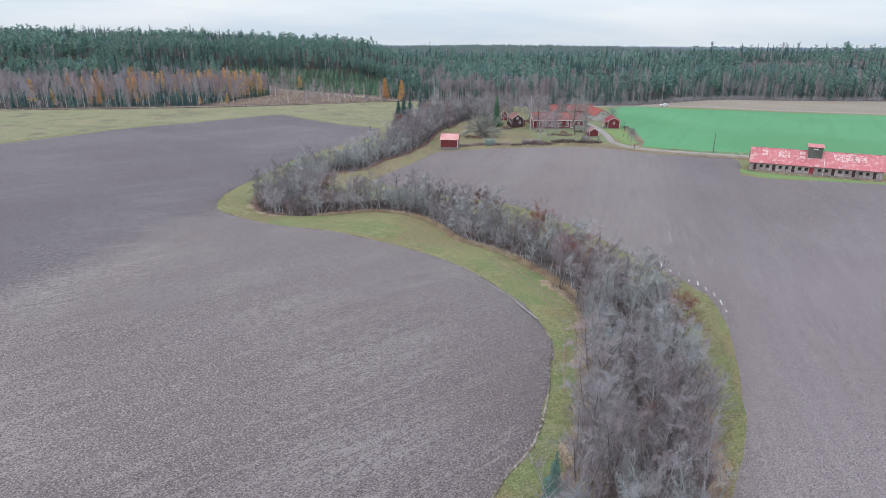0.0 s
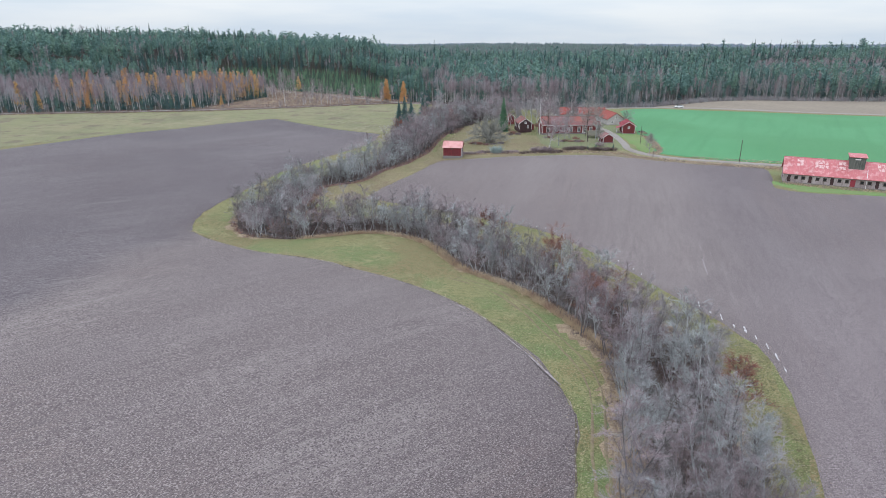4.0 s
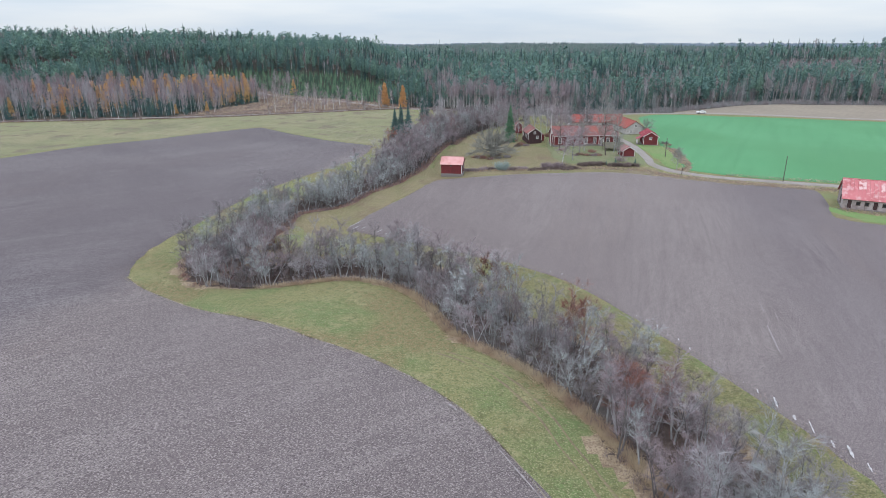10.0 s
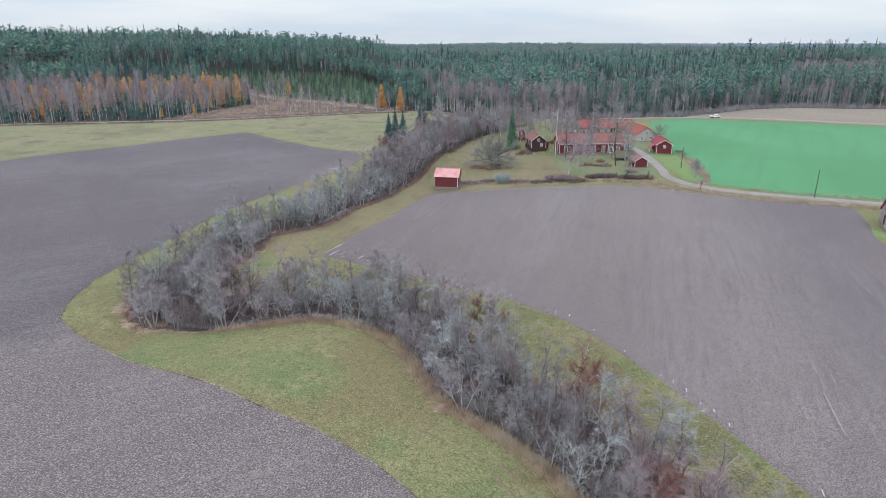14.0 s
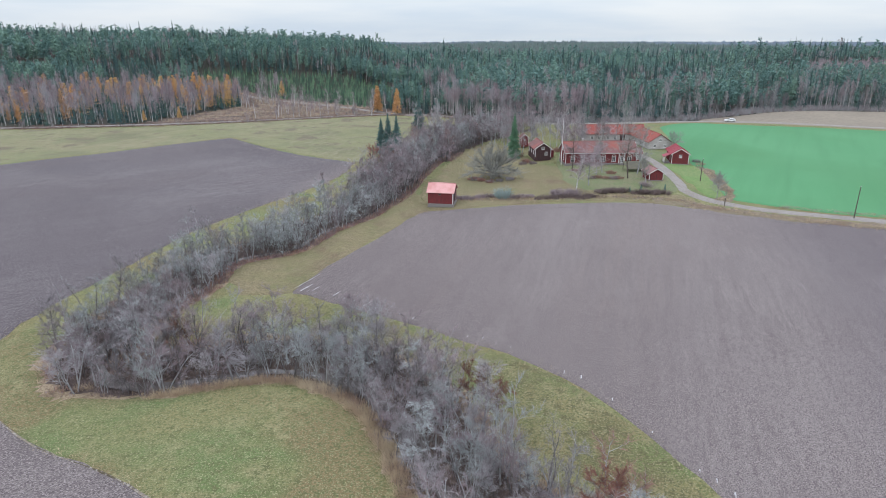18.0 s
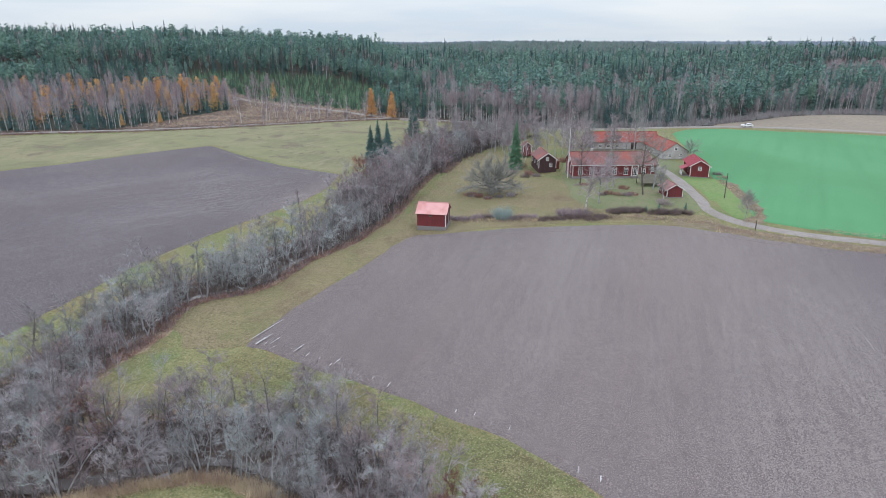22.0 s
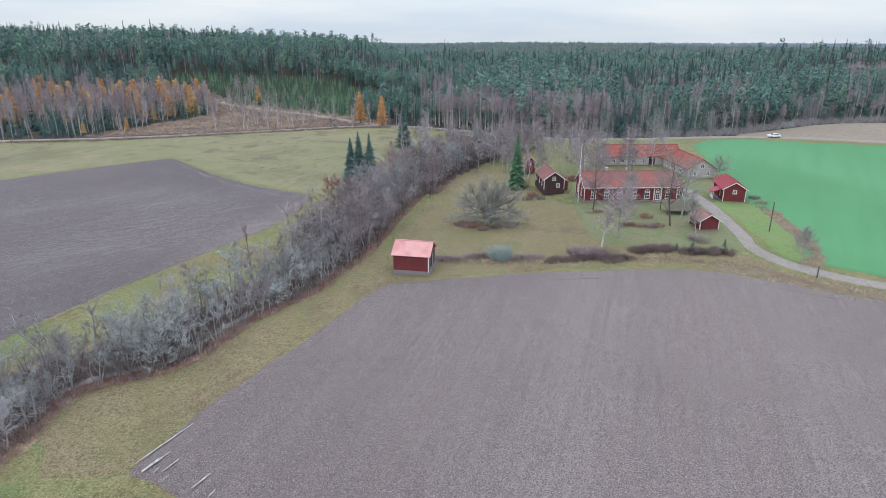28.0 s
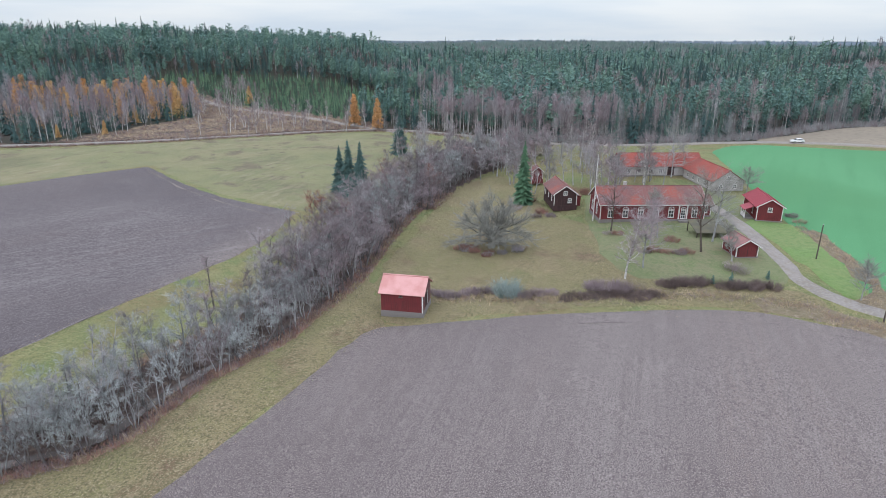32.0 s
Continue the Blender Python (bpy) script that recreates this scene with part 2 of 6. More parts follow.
M_birchbark = material("birch_bark", [(0.52, 0.50, 0.49), (2.2, 0.52, 0.62, (0.10, 0.09, 0.09), (1, 1, 3))], 0.9, vary=0.12)
M_twig = material("lichen_grey_twigs", [(0.300, 0.278, 0.290), (0.4, 0.42, 0.65, (0.235, 0.214, 0.222))], 1.0, vary=0.25)
M_twig_b = material("brown_violet_twigs", [(0.275, 0.222, 0.236), (0.4, 0.42, 0.65, (0.200, 0.160, 0.170))], 1.0, vary=0.25)
M_twig_r = material("rust_leaf_twigs", [(0.275, 0.150, 0.126), (0.4, 0.42, 0.65, (0.180, 0.110, 0.096))], 1.0, vary=0.25)
M_rustleaf = material("clinging_rust_leaves", [(0.165, 0.072, 0.060), (0.6, 0.42, 0.62, (0.215, 0.105, 0.078))], 1.0, vary=0.2)
M_twig_w = material("pale_lichen_twigs", [(0.335, 0.358, 0.358), (0.4, 0.42, 0.65, (0.260, 0.275, 0.277))], 1.0, vary=0.25)
M_hedge = material("dark_hedge_twigs", [(0.195, 0.150, 0.143), (0.8, 0.42, 0.65, (0.130, 0.101, 0.098))], 1.0, vary=0.15)
M_sage = material("grey_green_twigs", [(0.27, 0.335, 0.33), (0.8, 0.42, 0.65, (0.19, 0.245, 0.235))], 1.0)
M_red = material("falu_red_boards", [(0.167, 0.035, 0.039), (0.5, 0.42, 0.66, (0.132, 0.031, 0.034)), (6.0, 0.5, 0.72, (0.114, 0.033, 0.034), (1, 1, 0.1))], 0.9, bump=[(7.0, 0.02, (1, 1, 0.05))])
M_darkred = material("weathered_dark_boards", [(0.062, 0.034, 0.036), (0.6, 0.42, 0.66, (0.045, 0.03, 0.03)), (6.0, 0.5, 0.72, (0.085, 0.05, 0.05), (1, 1, 0.1))], 0.95, bump=[(7.0, 0.02, (1, 1, 0.05))])
M_greyboard = material("grey_weathered_boards", [(0.175, 0.145, 0.140), (0.6, 0.42, 0.66, (0.125, 0.100, 0.098)), (6.0, 0.5, 0.72, (0.230, 0.195, 0.190), (1, 1, 0.1))], 0.95, bump=[(7.0, 0.02, (1, 1, 0.05))])
M_roof_faded = material("faded_red_roof_felt", [(0.330, 0.160, 0.155), (0.4, 0.42, 0.6, (0.250, 0.135, 0.130)), (1.5, 0.5, 0.66, (0.200, 0.150, 0.140))], 0.8)
M_white = material("white_paint", [(0.66, 0.65, 0.65), (1.5, 0.5, 0.72, (0.5, 0.48, 0.47))], 0.7)
M_plaster = material("grey_white_plaster", [(0.44, 0.42, 0.415), (0.5, 0.42, 0.66, (0.36, 0.34, 0.33)), (2.5, 0.55, 0.72, (0.28, 0.26, 0.25))], 0.95, bump=[(4.0, 0.02)])
M_oldwall = material("weathered_barn_wall", [(0.345, 0.300, 0.300), (0.5, 0.42, 0.62, (0.255, 0.210, 0.212)), (0.25, 0.5, 0.6, (0.400, 0.355, 0.350)), (2.0, 0.5, 0.66, (0.200, 0.165, 0.162), (1, 1, 0.3))], 0.95, bump=[(4.0, 0.03)])
M_towerboard = material("mossy_grey_boards", [(0.110, 0.120, 0.105), (0.6, 0.42, 0.62, (0.075, 0.085, 0.075)), (5.0, 0.5, 0.68, (0.160, 0.160, 0.150), (1, 1, 0.1))], 0.95)
M_roof_pink = material("salmon_metal_roof", [(0.532, 0.275, 0.263), (0.6, 0.42, 0.66, (0.456, 0.204, 0.190))], 0.6, spec=0.5)
M_roof_tile = material("old_clay_tiles", [(0.185, 0.080, 0.076), (0.5, 0.42, 0.62, (0.140, 0.085, 0.084)), (0.22, 0.5, 0.62, (0.255, 0.078, 0.062)), (3.0, 0.48, 0.7, (0.195, 0.118, 0.112))], 0.9, bump=[(6.0, 0.04)])
M_roof_orange = material("orange_clay_tiles", [(0.271, 0.063, 0.052), (0.4, 0.42, 0.62, (0.213, 0.059, 0.052)), (3.0, 0.48, 0.7, (0.271, 0.108, 0.085))], 0.9, bump=[(6.0, 0.04)])
M_roof_red = material("red_metal_roof", [(0.265, 0.033, 0.050), (0.7, 0.42, 0.66, (0.226, 0.031, 0.045))], 0.6, spec=0.4)
M_roof_barn = material("faded_red_sheet_roof", [(0.455, 0.150, 0.160), (0.25, 0.42, 0.62, (0.385, 0.115, 0.122)), (1.2, 0.52, 0.66, (0.520, 0.255, 0.258), (1, 1, 0.3)), (0.5, 0.55, 0.66, (0.50, 0.29, 0.285))], 0.7)
M_rust = material("pale_worn_sheet", [(0.56, 0.38, 0.37), (1.6, 0.46, 0.6, (0.42, 0.15, 0.15))], 0.7)
M_moss = material("mossy_roof_felt", [(0.10, 0.095, 0.075), (0.6, 0.42, 0.66, (0.13, 0.12, 0.08))], 1.0)
M_dark = material("unlit_opening", [(0.02, 0.02, 0.022)], 0.8)
M_glass = material("window_glass", [(0.05, 0.055, 0.06)], 0.08, spec=0.7)
M_stone = material("foundation_stone", [(0.20, 0.185, 0.18), (1.5, 0.42, 0.66, (0.20, 0.185, 0.18))], 0.95, bump=[(3.0, 0.05)])
M_pole = material("creosoted_pole", [(0.085, 0.07, 0.06), (2.0, 0.45, 0.65, (0.12, 0.10, 0.09))], 0.95)
M_metal = material("dull_steel", [(0.5, 0.5, 0.5)], 0.5, metal=0.8)
M_carpaint = material("white_car_paint", [(0.75, 0.75, 0.76)], 0.3, spec=0.6)
M_tyre = material("tyre_rubber", [(0.02, 0.02, 0.02)], 0.9)
M_spruce = [material("spruce_needles_" + "abcd"[i], [c, (0.5, 0.42, 0.66, lerp(c, (0.02, 0.035, 0.03), 0.3))], 1.0) for i, c in enumerate([(0.058, 0.106, 0.098), (0.042, 0.083, 0.082), (0.080, 0.138, 0.116), (0.050, 0.095, 0.096)])]
M_pine = [material("pine_needles_" + "abcd"[i], [c, (0.5, 0.42, 0.66, lerp(c, (0.05, 0.08, 0.065), 0.3))], 1.0) for i, c in enumerate([(0.148, 0.250, 0.208), (0.116, 0.208, 0.190), (0.180, 0.288, 0.228), (0.136, 0.235, 0.214)])]
M_plant = [material("young_spruce_needles_" + "ab"[i], [c], 1.0) for i, c in enumerate([(0.118, 0.205, 0.120), (0.045, 0.090, 0.062)])]
M_birch = [material("bare_birch_twigs_" + "abcd"[i], [c], 1.0) for i, c in enumerate([(0.28, 0.218, 0.235), (0.31, 0.270, 0.285), (0.25, 0.205, 0.220), (0.31, 0.300, 0.318)])]
M_larch = [material("golden_larch_" + "abc"[i], [c, (0.8, 0.42, 0.66, lerp(c, (0.25, 0.15, 0.07), 0.4))], 1.0) for i, c in enumerate([(0.58, 0.33, 0.155), (0.48, 0.30, 0.18), (0.60, 0.39, 0.18)])]
M_oak = material("crooked_oak_bark", [(0.245, 0.245, 0.222), (0.8, 0.42, 0.65, (0.175, 0.172, 0.155))], 1.0)
M_margin = material("pale_trampled_margin", [(0.200, 0.168, 0.130), (0.25, 0.44, 0.56, (0.085, 0.070, 0.048)), (2.5, 0.5, 0.68, (0.323, 0.293, 0.264))], 1.0, bump=[(4.0, 0.1)])
M_streak = material("bleached_soil_streak", [(0.27, 0.245, 0.245), (1.5, 0.45, 0.6, (0.18, 0.155, 0.155))], 0.9)
M_thicket = [material("edge_tree_twigs_" + "abc"[i], [c], 1.0) for i, c in enumerate([(0.235, 0.245, 0.252), (0.200, 0.200, 0.212), (0.215, 0.190, 0.200)])]
M_pinebark = material("pine_bark", [(0.120, 0.105, 0.102), (1.0, 0.45, 0.65, (0.080, 0.070, 0.067))], 1.0)
M_yard_spruce = material("green_spruce_needles", [(0.075, 0.150, 0.085), (0.6, 0.42, 0.66, (0.05, 0.11, 0.065))], 1.0)
# aerial haze is painted into these base colours: paler and bluer with distance
M_haze_tint = [material("haze_tinted_forest_" + "abc"[i], [c, (0.02, 0.45, 0.6, lerp(c, (0.02, 0.03, 0.03), 0.4)), (0.12, 0.45, 0.65, lerp(c, (0.16, 0.15, 0.16), 0.4))], 1.0, bump=[(0.1, 3.0)]) for i, c in enumerate([(0.082, 0.120, 0.108), (0.092, 0.128, 0.134), (0.125, 0.165, 0.205)])]

# ------------------------------------------------------------ mesh helpers


class Mesh:
    """Collects vertices, faces and material slots of one part."""

    def __init__(self):
        self.v, self.f, self.m = [], [], []

    def add(self, verts, faces, slot=0):
        o = len(self.v)
        self.v += [tuple(p) for p in verts]
        self.f += [tuple(i + o for i in f) for f in faces]
        self.m += [slot] * len(faces)
        return self

    def box(self, a, b, slot=0):
        (x0, y0, z0), (x1, y1, z1) = a, b
        return self.add([(x0, y0, z0), (x1, y0, z0), (x1, y1, z0), (x0, y1, z0), (x0, y0, z1), (x1, y0, z1), (x1, y1, z1), (x0, y1, z1)],
                        [(3, 2, 1, 0), (4, 5, 6, 7), (0, 1, 5, 4), (1, 2, 6, 5), (2, 3, 7, 6), (3, 0, 4, 7)], slot)

    def tube(self, pts, radii, sides=5, slot=0):
        pts = [Vector(p) for p in pts]
        rings = []
        for i, p in enumerate(pts):
            d = (pts[min(i + 1, len(pts) - 1)] - pts[max(i - 1, 0)]).normalized()
            a = d.orthogonal().normalized()
            b = d.cross(a)
            rings.append([p + (a * math.cos(2 * math.pi * k / sides) + b * math.sin(2 * math.pi * k / sides)) * radii[i] for k in range(sides)])
        faces = []
        for i in range(len(pts) - 1):
            for k in range(sides):
                k2 = (k + 1) % sides
                faces.append((i * sides + k, i * sides + k2, (i + 1) * sides + k2, (i + 1) * sides + k))
        faces.append(tuple(range(sides - 1, -1, -1)))
        faces.append(tuple((len(pts) - 1) * sides + k for k in range(sides)))
        return self.add([q for r in rings for q in r], faces, slot)

    def slab(self, quad, thick, slot=0):
        """A plate: the quad is its upper face, the plate lies under it."""
        q = [Vector(p) for p in quad]
        n = (q[1] - q[0]).cross(q[3] - q[0]).normalized() * thick
        lo = [p - n for p in q]
        return self.add(q + lo, [(0, 1, 2, 3), (7, 6, 5, 4), (0, 4, 5, 1), (1, 5, 6, 2), (2, 6, 7, 3), (3, 7, 4, 0)], slot)

    def data(self, name, mats):
        me = bpy.data.meshes.new(name)
        me.from_pydata(self.v, [], self.f)
        for m in mats if isinstance(mats, (list, tuple)) else [mats]:
            me.materials.append(m)
        me.polygons.foreach_set("material_index", self.m)
        me.update()
        return me


def part(name, mesh, mats, parent=None, label=""):
    ob = new(name, mesh if isinstance(mesh, bpy.types.Mesh) else mesh.data(name, mats))
    if parent:
        ob.parent = parent
    if label:
        tagged(ob, label)
    return ob


def thing(name, m, label, category, group=""):
    ob = new(name)
    ob.empty_display_size = 0.3
    ob.matrix_basis = m
    return tagged(ob, label, category, group)


def array_mesh(name, verts, tris, mats, slots=None):
    me = bpy.data.meshes.new(name)
    n = len(tris)
    me.vertices.add(len(verts))
    me.vertices.foreach_set("co", np.ascontiguousarray(verts, np.float32).ravel())
    me.loops.add(3 * n)
    me.loops.foreach_set("vertex_index", np.ascontiguousarray(tris, np.int32).ravel())
    me.polygons.add(n)
    me.polygons.foreach_set("loop_start", np.arange(0, 3 * n, 3, dtype=np.int32))
    for m in mats:
        me.materials.append(m)
    if slots is not None:
        me.polygons.foreach_set("material_index", np.asarray(slots, np.int32))
    me.update(calc_edges=True)
    me.validate()
    return me


def curve(pts, closed=False, step=3.0):
    """A smooth line through a few points of the plan."""
    p = [np.array(q, float) for q in pts]
    n, out = len(p), []
    for i in range(n if closed else n - 1):
        a, b, c, d = (p[(i + k) % n] if closed else p[min(max(i + k, 0), n - 1)] for k in (-1, 0, 1, 2))
        m = max(2, int(np.linalg.norm(c - b) / step))
        for s in np.arange(m) / m:
            out.append(0.5 * (2 * b + (c - a) * s + (2 * a - 5 * b + 4 * c - d) * s**2 + (3 * b - a - 3 * c + d) * s**3))
    if not closed:
        out.append(p[-1])
    return np.array(out)


def smooth(a, b, x):
    s = np.clip((np.asarray(x, float) - a) / (b - a), 0, 1)
    return s * s * (3 - 2 * s)


# ------------------------------------------------------------ terrain
RIVER = curve([(-4, -250), (3, -195), (9, -176), (14.5, -165), (17.5, -156), (19.5, -148), (21, -141), (23.2, -133), (23.6, -126), (21.5, -119), (18.6, -111), (15, -103.5), (10, -97), (5, -92), (2.4, -86), (-0.5, -79), (-5, -73.2), (-11.5, -69.3), (-18, -68), (-25, -70), (-33, -72), (-39.5, -69.5), (-42.5, -63), (-41.5, -55), (-38.5, -48), (-35.5, -42.5), (-35.5, -36), (-32.5, -31.2), (-26.5, -28.6), (-23.6, -25.5), (-21.5, -19.5), (-18, -13), (-13.2, -6.2), (-10.8, 2), (-7.4, 14), (-5, 30), (0, 55), (8, 80), (20, 102), (38, 122)])


def river_gap(x, y):
    """Distance from the river's middle line."""
    x, y = np.atleast_1d(np.asarray(x, float)), np.atleast_1d(np.asarray(y, float))
    out = np.full(x.shape, 1e9)
    a, b = RIVER[:-1], RIVER[1:]
    near = (x > -110) & (x < 110) & (y < 190)
    px, py = x[near], y[near]
    best = np.full(px.shape, 1e9)
    for (ax, ay), (bx, by) in zip(a, b):
        dx, dy = bx - ax, by - ay
        s = np.clip(((px - ax) * dx + (py - ay) * dy) / (dx * dx + dy * dy + 1e-9), 0, 1)
        best = np.minimum(best, np.hypot(px - ax - s * dx, py - ay - s * dy))
    out[near] = best
    return out


def band(x, y):
    """How far the wood reaches to the left and to the right of the water, looking upstream."""
    if y < -118:
        return 4.6, 7.2
    if y < -64 and x > -36:
        return 2.6, 6.2
    if y < 2:
        return float(np.interp(y, [-60, -48], [4.8, 6.6])), float(np.interp(y, [-62, -48, -40], [5.0, 2.6, 1.2]))
    if y < 55:
        return 8.4, 2.0
    return 9.0, 5.0


def under_trees(x, y, more):
    """Where the wood along the stream stands."""
    best, inside = np.full(x.shape, 1e9), np.zeros(x.shape, bool)
    for (ax, ay), (bx, by) in zip(RIVER[:-1], RIVER[1:]):
        dx, dy = bx - ax, by - ay
        s = np.clip(((x - ax) * dx + (y - ay) * dy) / (dx * dx + dy * dy), 0, 1)
        d = np.hypot(x - ax - s * dx, y - ay - s * dy)
        left = dx * (y - ay) - dy * (x - ax) > 0
        lf, rt = band(ax, ay)
        near = d < best
        inside[near] = (d < np.where(left, lf, rt) + more)[near]
        best[near] = d[near]
    return inside


def ground_z(x, y):
    x, y = np.atleast_1d(np.asarray(x, float)), np.atleast_1d(np.asarray(y, float))
    d = river_gap(x, y)
    deep = 3.3 - 2.3 * smooth(-70, 0, y)
    z = -deep * np.exp(-(d / 34.0) ** 2) - (1.5 - 0.9 * smooth(-62, -45, y)) * np.exp(-(d / 3.0) ** 2)
    yard = smooth(26, 44, x) * (1 - smooth(95, 140, x)) * smooth(-5, 22, y) * (1 - smooth(110, 170, y))
    z += 1.0 * yard
    z += 0.35 * np.sin(x * 0.045 + 1.0) * np.cos(y * 0.038) * smooth(10, 30, d)
    ridge = smooth(240, 430, y) * (1 - smooth(-80, -20, x)) * (1 - smooth(560, 900, y))
    z += 20.0 * ridge
    z += 11.0 * np.exp(-((x - 470) ** 2 + (y - 540) ** 2) / (2 * 140.0**2))
    far = np.hypot(x, y + 80)
    z += -34.0 * smooth(650, 3200, far)
    z += 7.0 * smooth(300, 800, far) * np.sin(x * 0.0041 + 0.6) * np.sin(y * 0.0052 + 1.1)
    return z


def gz(x, y):
    return float(ground_z(x, y)[0])


def drape(name, outline, mat, lift, grid=3.0, ragged=0.25, kind="structure", label="", category="", skirt=0.5):
    """A sheet inside an outline of the plan, laid on the terrain."""
    rng = np.random.default_rng(len(outline) + int(lift * 1000))
    o = np.array(outline, float)
    o = o + rng.normal(0, ragged, o.shape) * (np.abs(o) < 400).all(1)[:, None]
    lo, hi = o.min(0), o.max(0)
    gx, gy = np.meshgrid(np.arange(lo[0], hi[0], grid), np.arange(lo[1], hi[1], grid))
    pts = np.stack([gx.ravel(), gy.ravel()], 1) + 0.01
    inside = np.zeros(len(pts), bool)
    j = len(o) - 1
    for i in range(len(o)):
        (xi, yi), (xj, yj) = o[i], o[j]
        cross = (yi > pts[:, 1]) != (yj > pts[:, 1])
        inside ^= cross & (pts[:, 0] < (xj - xi) * (pts[:, 1] - yi) / (yj - yi + 1e-12) + xi)
        j = i
    pts = pts[inside]
    allp = [Vector(p) for p in o] + [Vector(p) for p in pts]
    v, _, f, *_ = delaunay_2d_cdt(allp, [], [list(range(len(o)))], 1, 1e-4)
    xy = np.array([(p.x, p.y) for p in v])
    z = ground_z(xy[:, 0], xy[:, 1]) + lift
    me = bpy.data.meshes.new(name)
    seen = collections.Counter(tuple(sorted(e)) for q in f for e in zip(q, (*q[1:], q[0])))
    n = len(xy)
    lip = [(e[1], e[0], e[0] + n, e[1] + n) for q in f for e in zip(q, (*q[1:], q[0])) if seen[tuple(sorted(e))] == 1]  # the sheet's edge goes down into the ground
    out = np.zeros_like(xy)
    for e1, e0, *_ in lip:
        d = xy[e1] - xy[e0]
        d = np.array([d[1], -d[0]]) / max(np.hypot(*d), 1e-6)
        out[e0] += d
        out[e1] += d
    out /= np.maximum(np.hypot(out[:, 0], out[:, 1]), 1e-6)[:, None]
    low = xy + out * min(skirt, 3 * lift)
    me.from_pydata([(a, b, c) for (a, b), c in zip(xy, z)] + [(a, b, c - lift - 0.06) for (a, b), c in zip(low, z)], [], [tuple(q) for q in f] + lip)
    me.materials.append(mat)
    me.update()
    for k, p in enumerate(me.polygons):
        p.use_smooth = True
    flip = sum(p.normal.z for p in me.polygons) < 0
    if flip:
        me.flip_normals()
    return tagged(new(name, me), label, category, kind=kind)


def ribbon(line, width):
    """The outline of a band along a line of the plan."""
    d = np.gradient(line, axis=0)
    n = np.stack([-d[:, 1], d[:, 0]], 1) / np.maximum(np.linalg.norm(d, axis=1, keepdims=True), 1e-6)
    w = np.broadcast_to(np.asarray(width, float), (len(line),))[:, None] / 2
    return np.concatenate([line + n * w, (line - n * w)[::-1]])


def build_ground():
    fine = np.concatenate([np.arange(-4000, -700, 150.0), np.arange(-700, -260, 20.0), np.arange(-260, -60, 4.0), np.arange(-60, 60, 1.0), np.arange(60, 260, 3.0), np.arange(260, 700, 20.0), np.arange(700, 4001, 150.0)])
    ys = np.concatenate([np.arange(-700, -260, 40.0), np.arange(-260, -200, 4.0), np.arange(-200, 110, 1.0), np.arange(110, 200, 3.0), np.arange(200, 700, 12.0), np.arange(700, 4401, 100.0)])
    gx, gy = np.meshgrid(fine, ys)
    z = ground_z(gx.ravel(), gy.ravel())
    n, m = len(fine), len(ys)
    v = np.stack([gx.ravel(), gy.ravel(), z], 1)
    i = (np.arange(m - 1)[:, None] * n + np.arange(n - 1)[None]).ravel()
    tris = np.concatenate([np.stack([i, i + 1, i + n + 1], 1), np.stack([i, i + n + 1, i + n], 1)])
    c = v[tris].mean(1)
    slot = np.zeros(len(tris), int)
    forest = (c[:, 1] > np.interp(c[:, 0], FOREST_ROAD[:, 0], FOREST_ROAD[:, 1]) + 2.5) & (np.abs(c[:, 0]) < 330) | (np.abs(c[:, 0]) >= 330) & (c[:, 1] > 60)
    slot[forest] = 1
    bank = (np.abs(c[:, 0]) < 70) & (c[:, 1] < 110) & (c[:, 1] > -255)
    wob = np.array([noise.noise(Vector((a * 0.35, b * 0.35, 0))) for a, b in c[bank][:, :2]])
    bank[bank] = under_trees(c[bank][:, 0], c[bank][:, 1], 0.1 + 1.0 * wob)
    slot[bank] = 2
    reed = (np.abs(c[:, 0]) < 70) & (c[:, 1] < 20) & (c[:, 1] > -255) & ~bank
    wob = np.array([noise.noise(Vector((a * 0.3, b * 0.3, 4.0))) for a, b in c[reed][:, :2]])
    reed[reed] = under_trees(c[reed][:, 0], c[reed][:, 1], 1.7 + 1.4 * wob)
    slot[reed] = 3
    ob = new("ground", array_mesh("ground", v, tris, [M_grass, M_floor, M_mud, M_reedbed], slot))
    for p in ob.data.polygons:
        p.use_smooth = True
    return tagged(ob, "gently rolling grassland reaching the horizon", "ground", kind="structure")


FOREST_ROAD = curve([(-330, 92), (-220, 112), (-152, 125), (-123, 130), (-96, 138), (-68, 152), (-37, 165), (-16, 166), (6, 157), (24, 148), (50, 135), (80, 132), (104, 136), (128, 138), (160, 130), (225, 101), (330, 60)], step=5)
build_ground()
FIELD_L = curve([(-14, -300), (-8, -195), (0, -171), (5.6, -162), (8.2, -155), (10.2, -147), (11.7, -140), (11.2, -135.2), (9.2, -128), (6, -120.3), (1.6, -112.5), (-4.2, -105.8), (-11, -100.2), (-18.6, -96), (-28, -90), (-37, -85.8), (-45.5, -80), (-51, -75.5), (-54.2, -72.2)])
FIELD_L2 = curve([(-54.6, -71.6), (-56.4, -64), (-56.2, -55), (-53.8, -44.5), (-50.6, -32.5), (-48.2, -23), (-44, -12.2), (-39.6, -2.5), (-35, 7), (-30, 17), (-25.6, 30), (-23.6, 49)])
FIELD_L3 = np.concatenate([curve([(-24, 50.2), (-40, 58.2), (-56, 71), (-75, 92)]), curve([(-76, 92), (-90, 81.5), (-109, 63), (-128, 43.5), (-149, 8), (-230, -90), (-330, -220), (-330, -300)], step=6)])
drape("ploughed_field_west", np.concatenate([FIELD_L, FIELD_L2, FIELD_L3]), M_soil_l, 0.09, ragged=0.16, label="wide ploughed field of grey-brown clay soil", category="field")
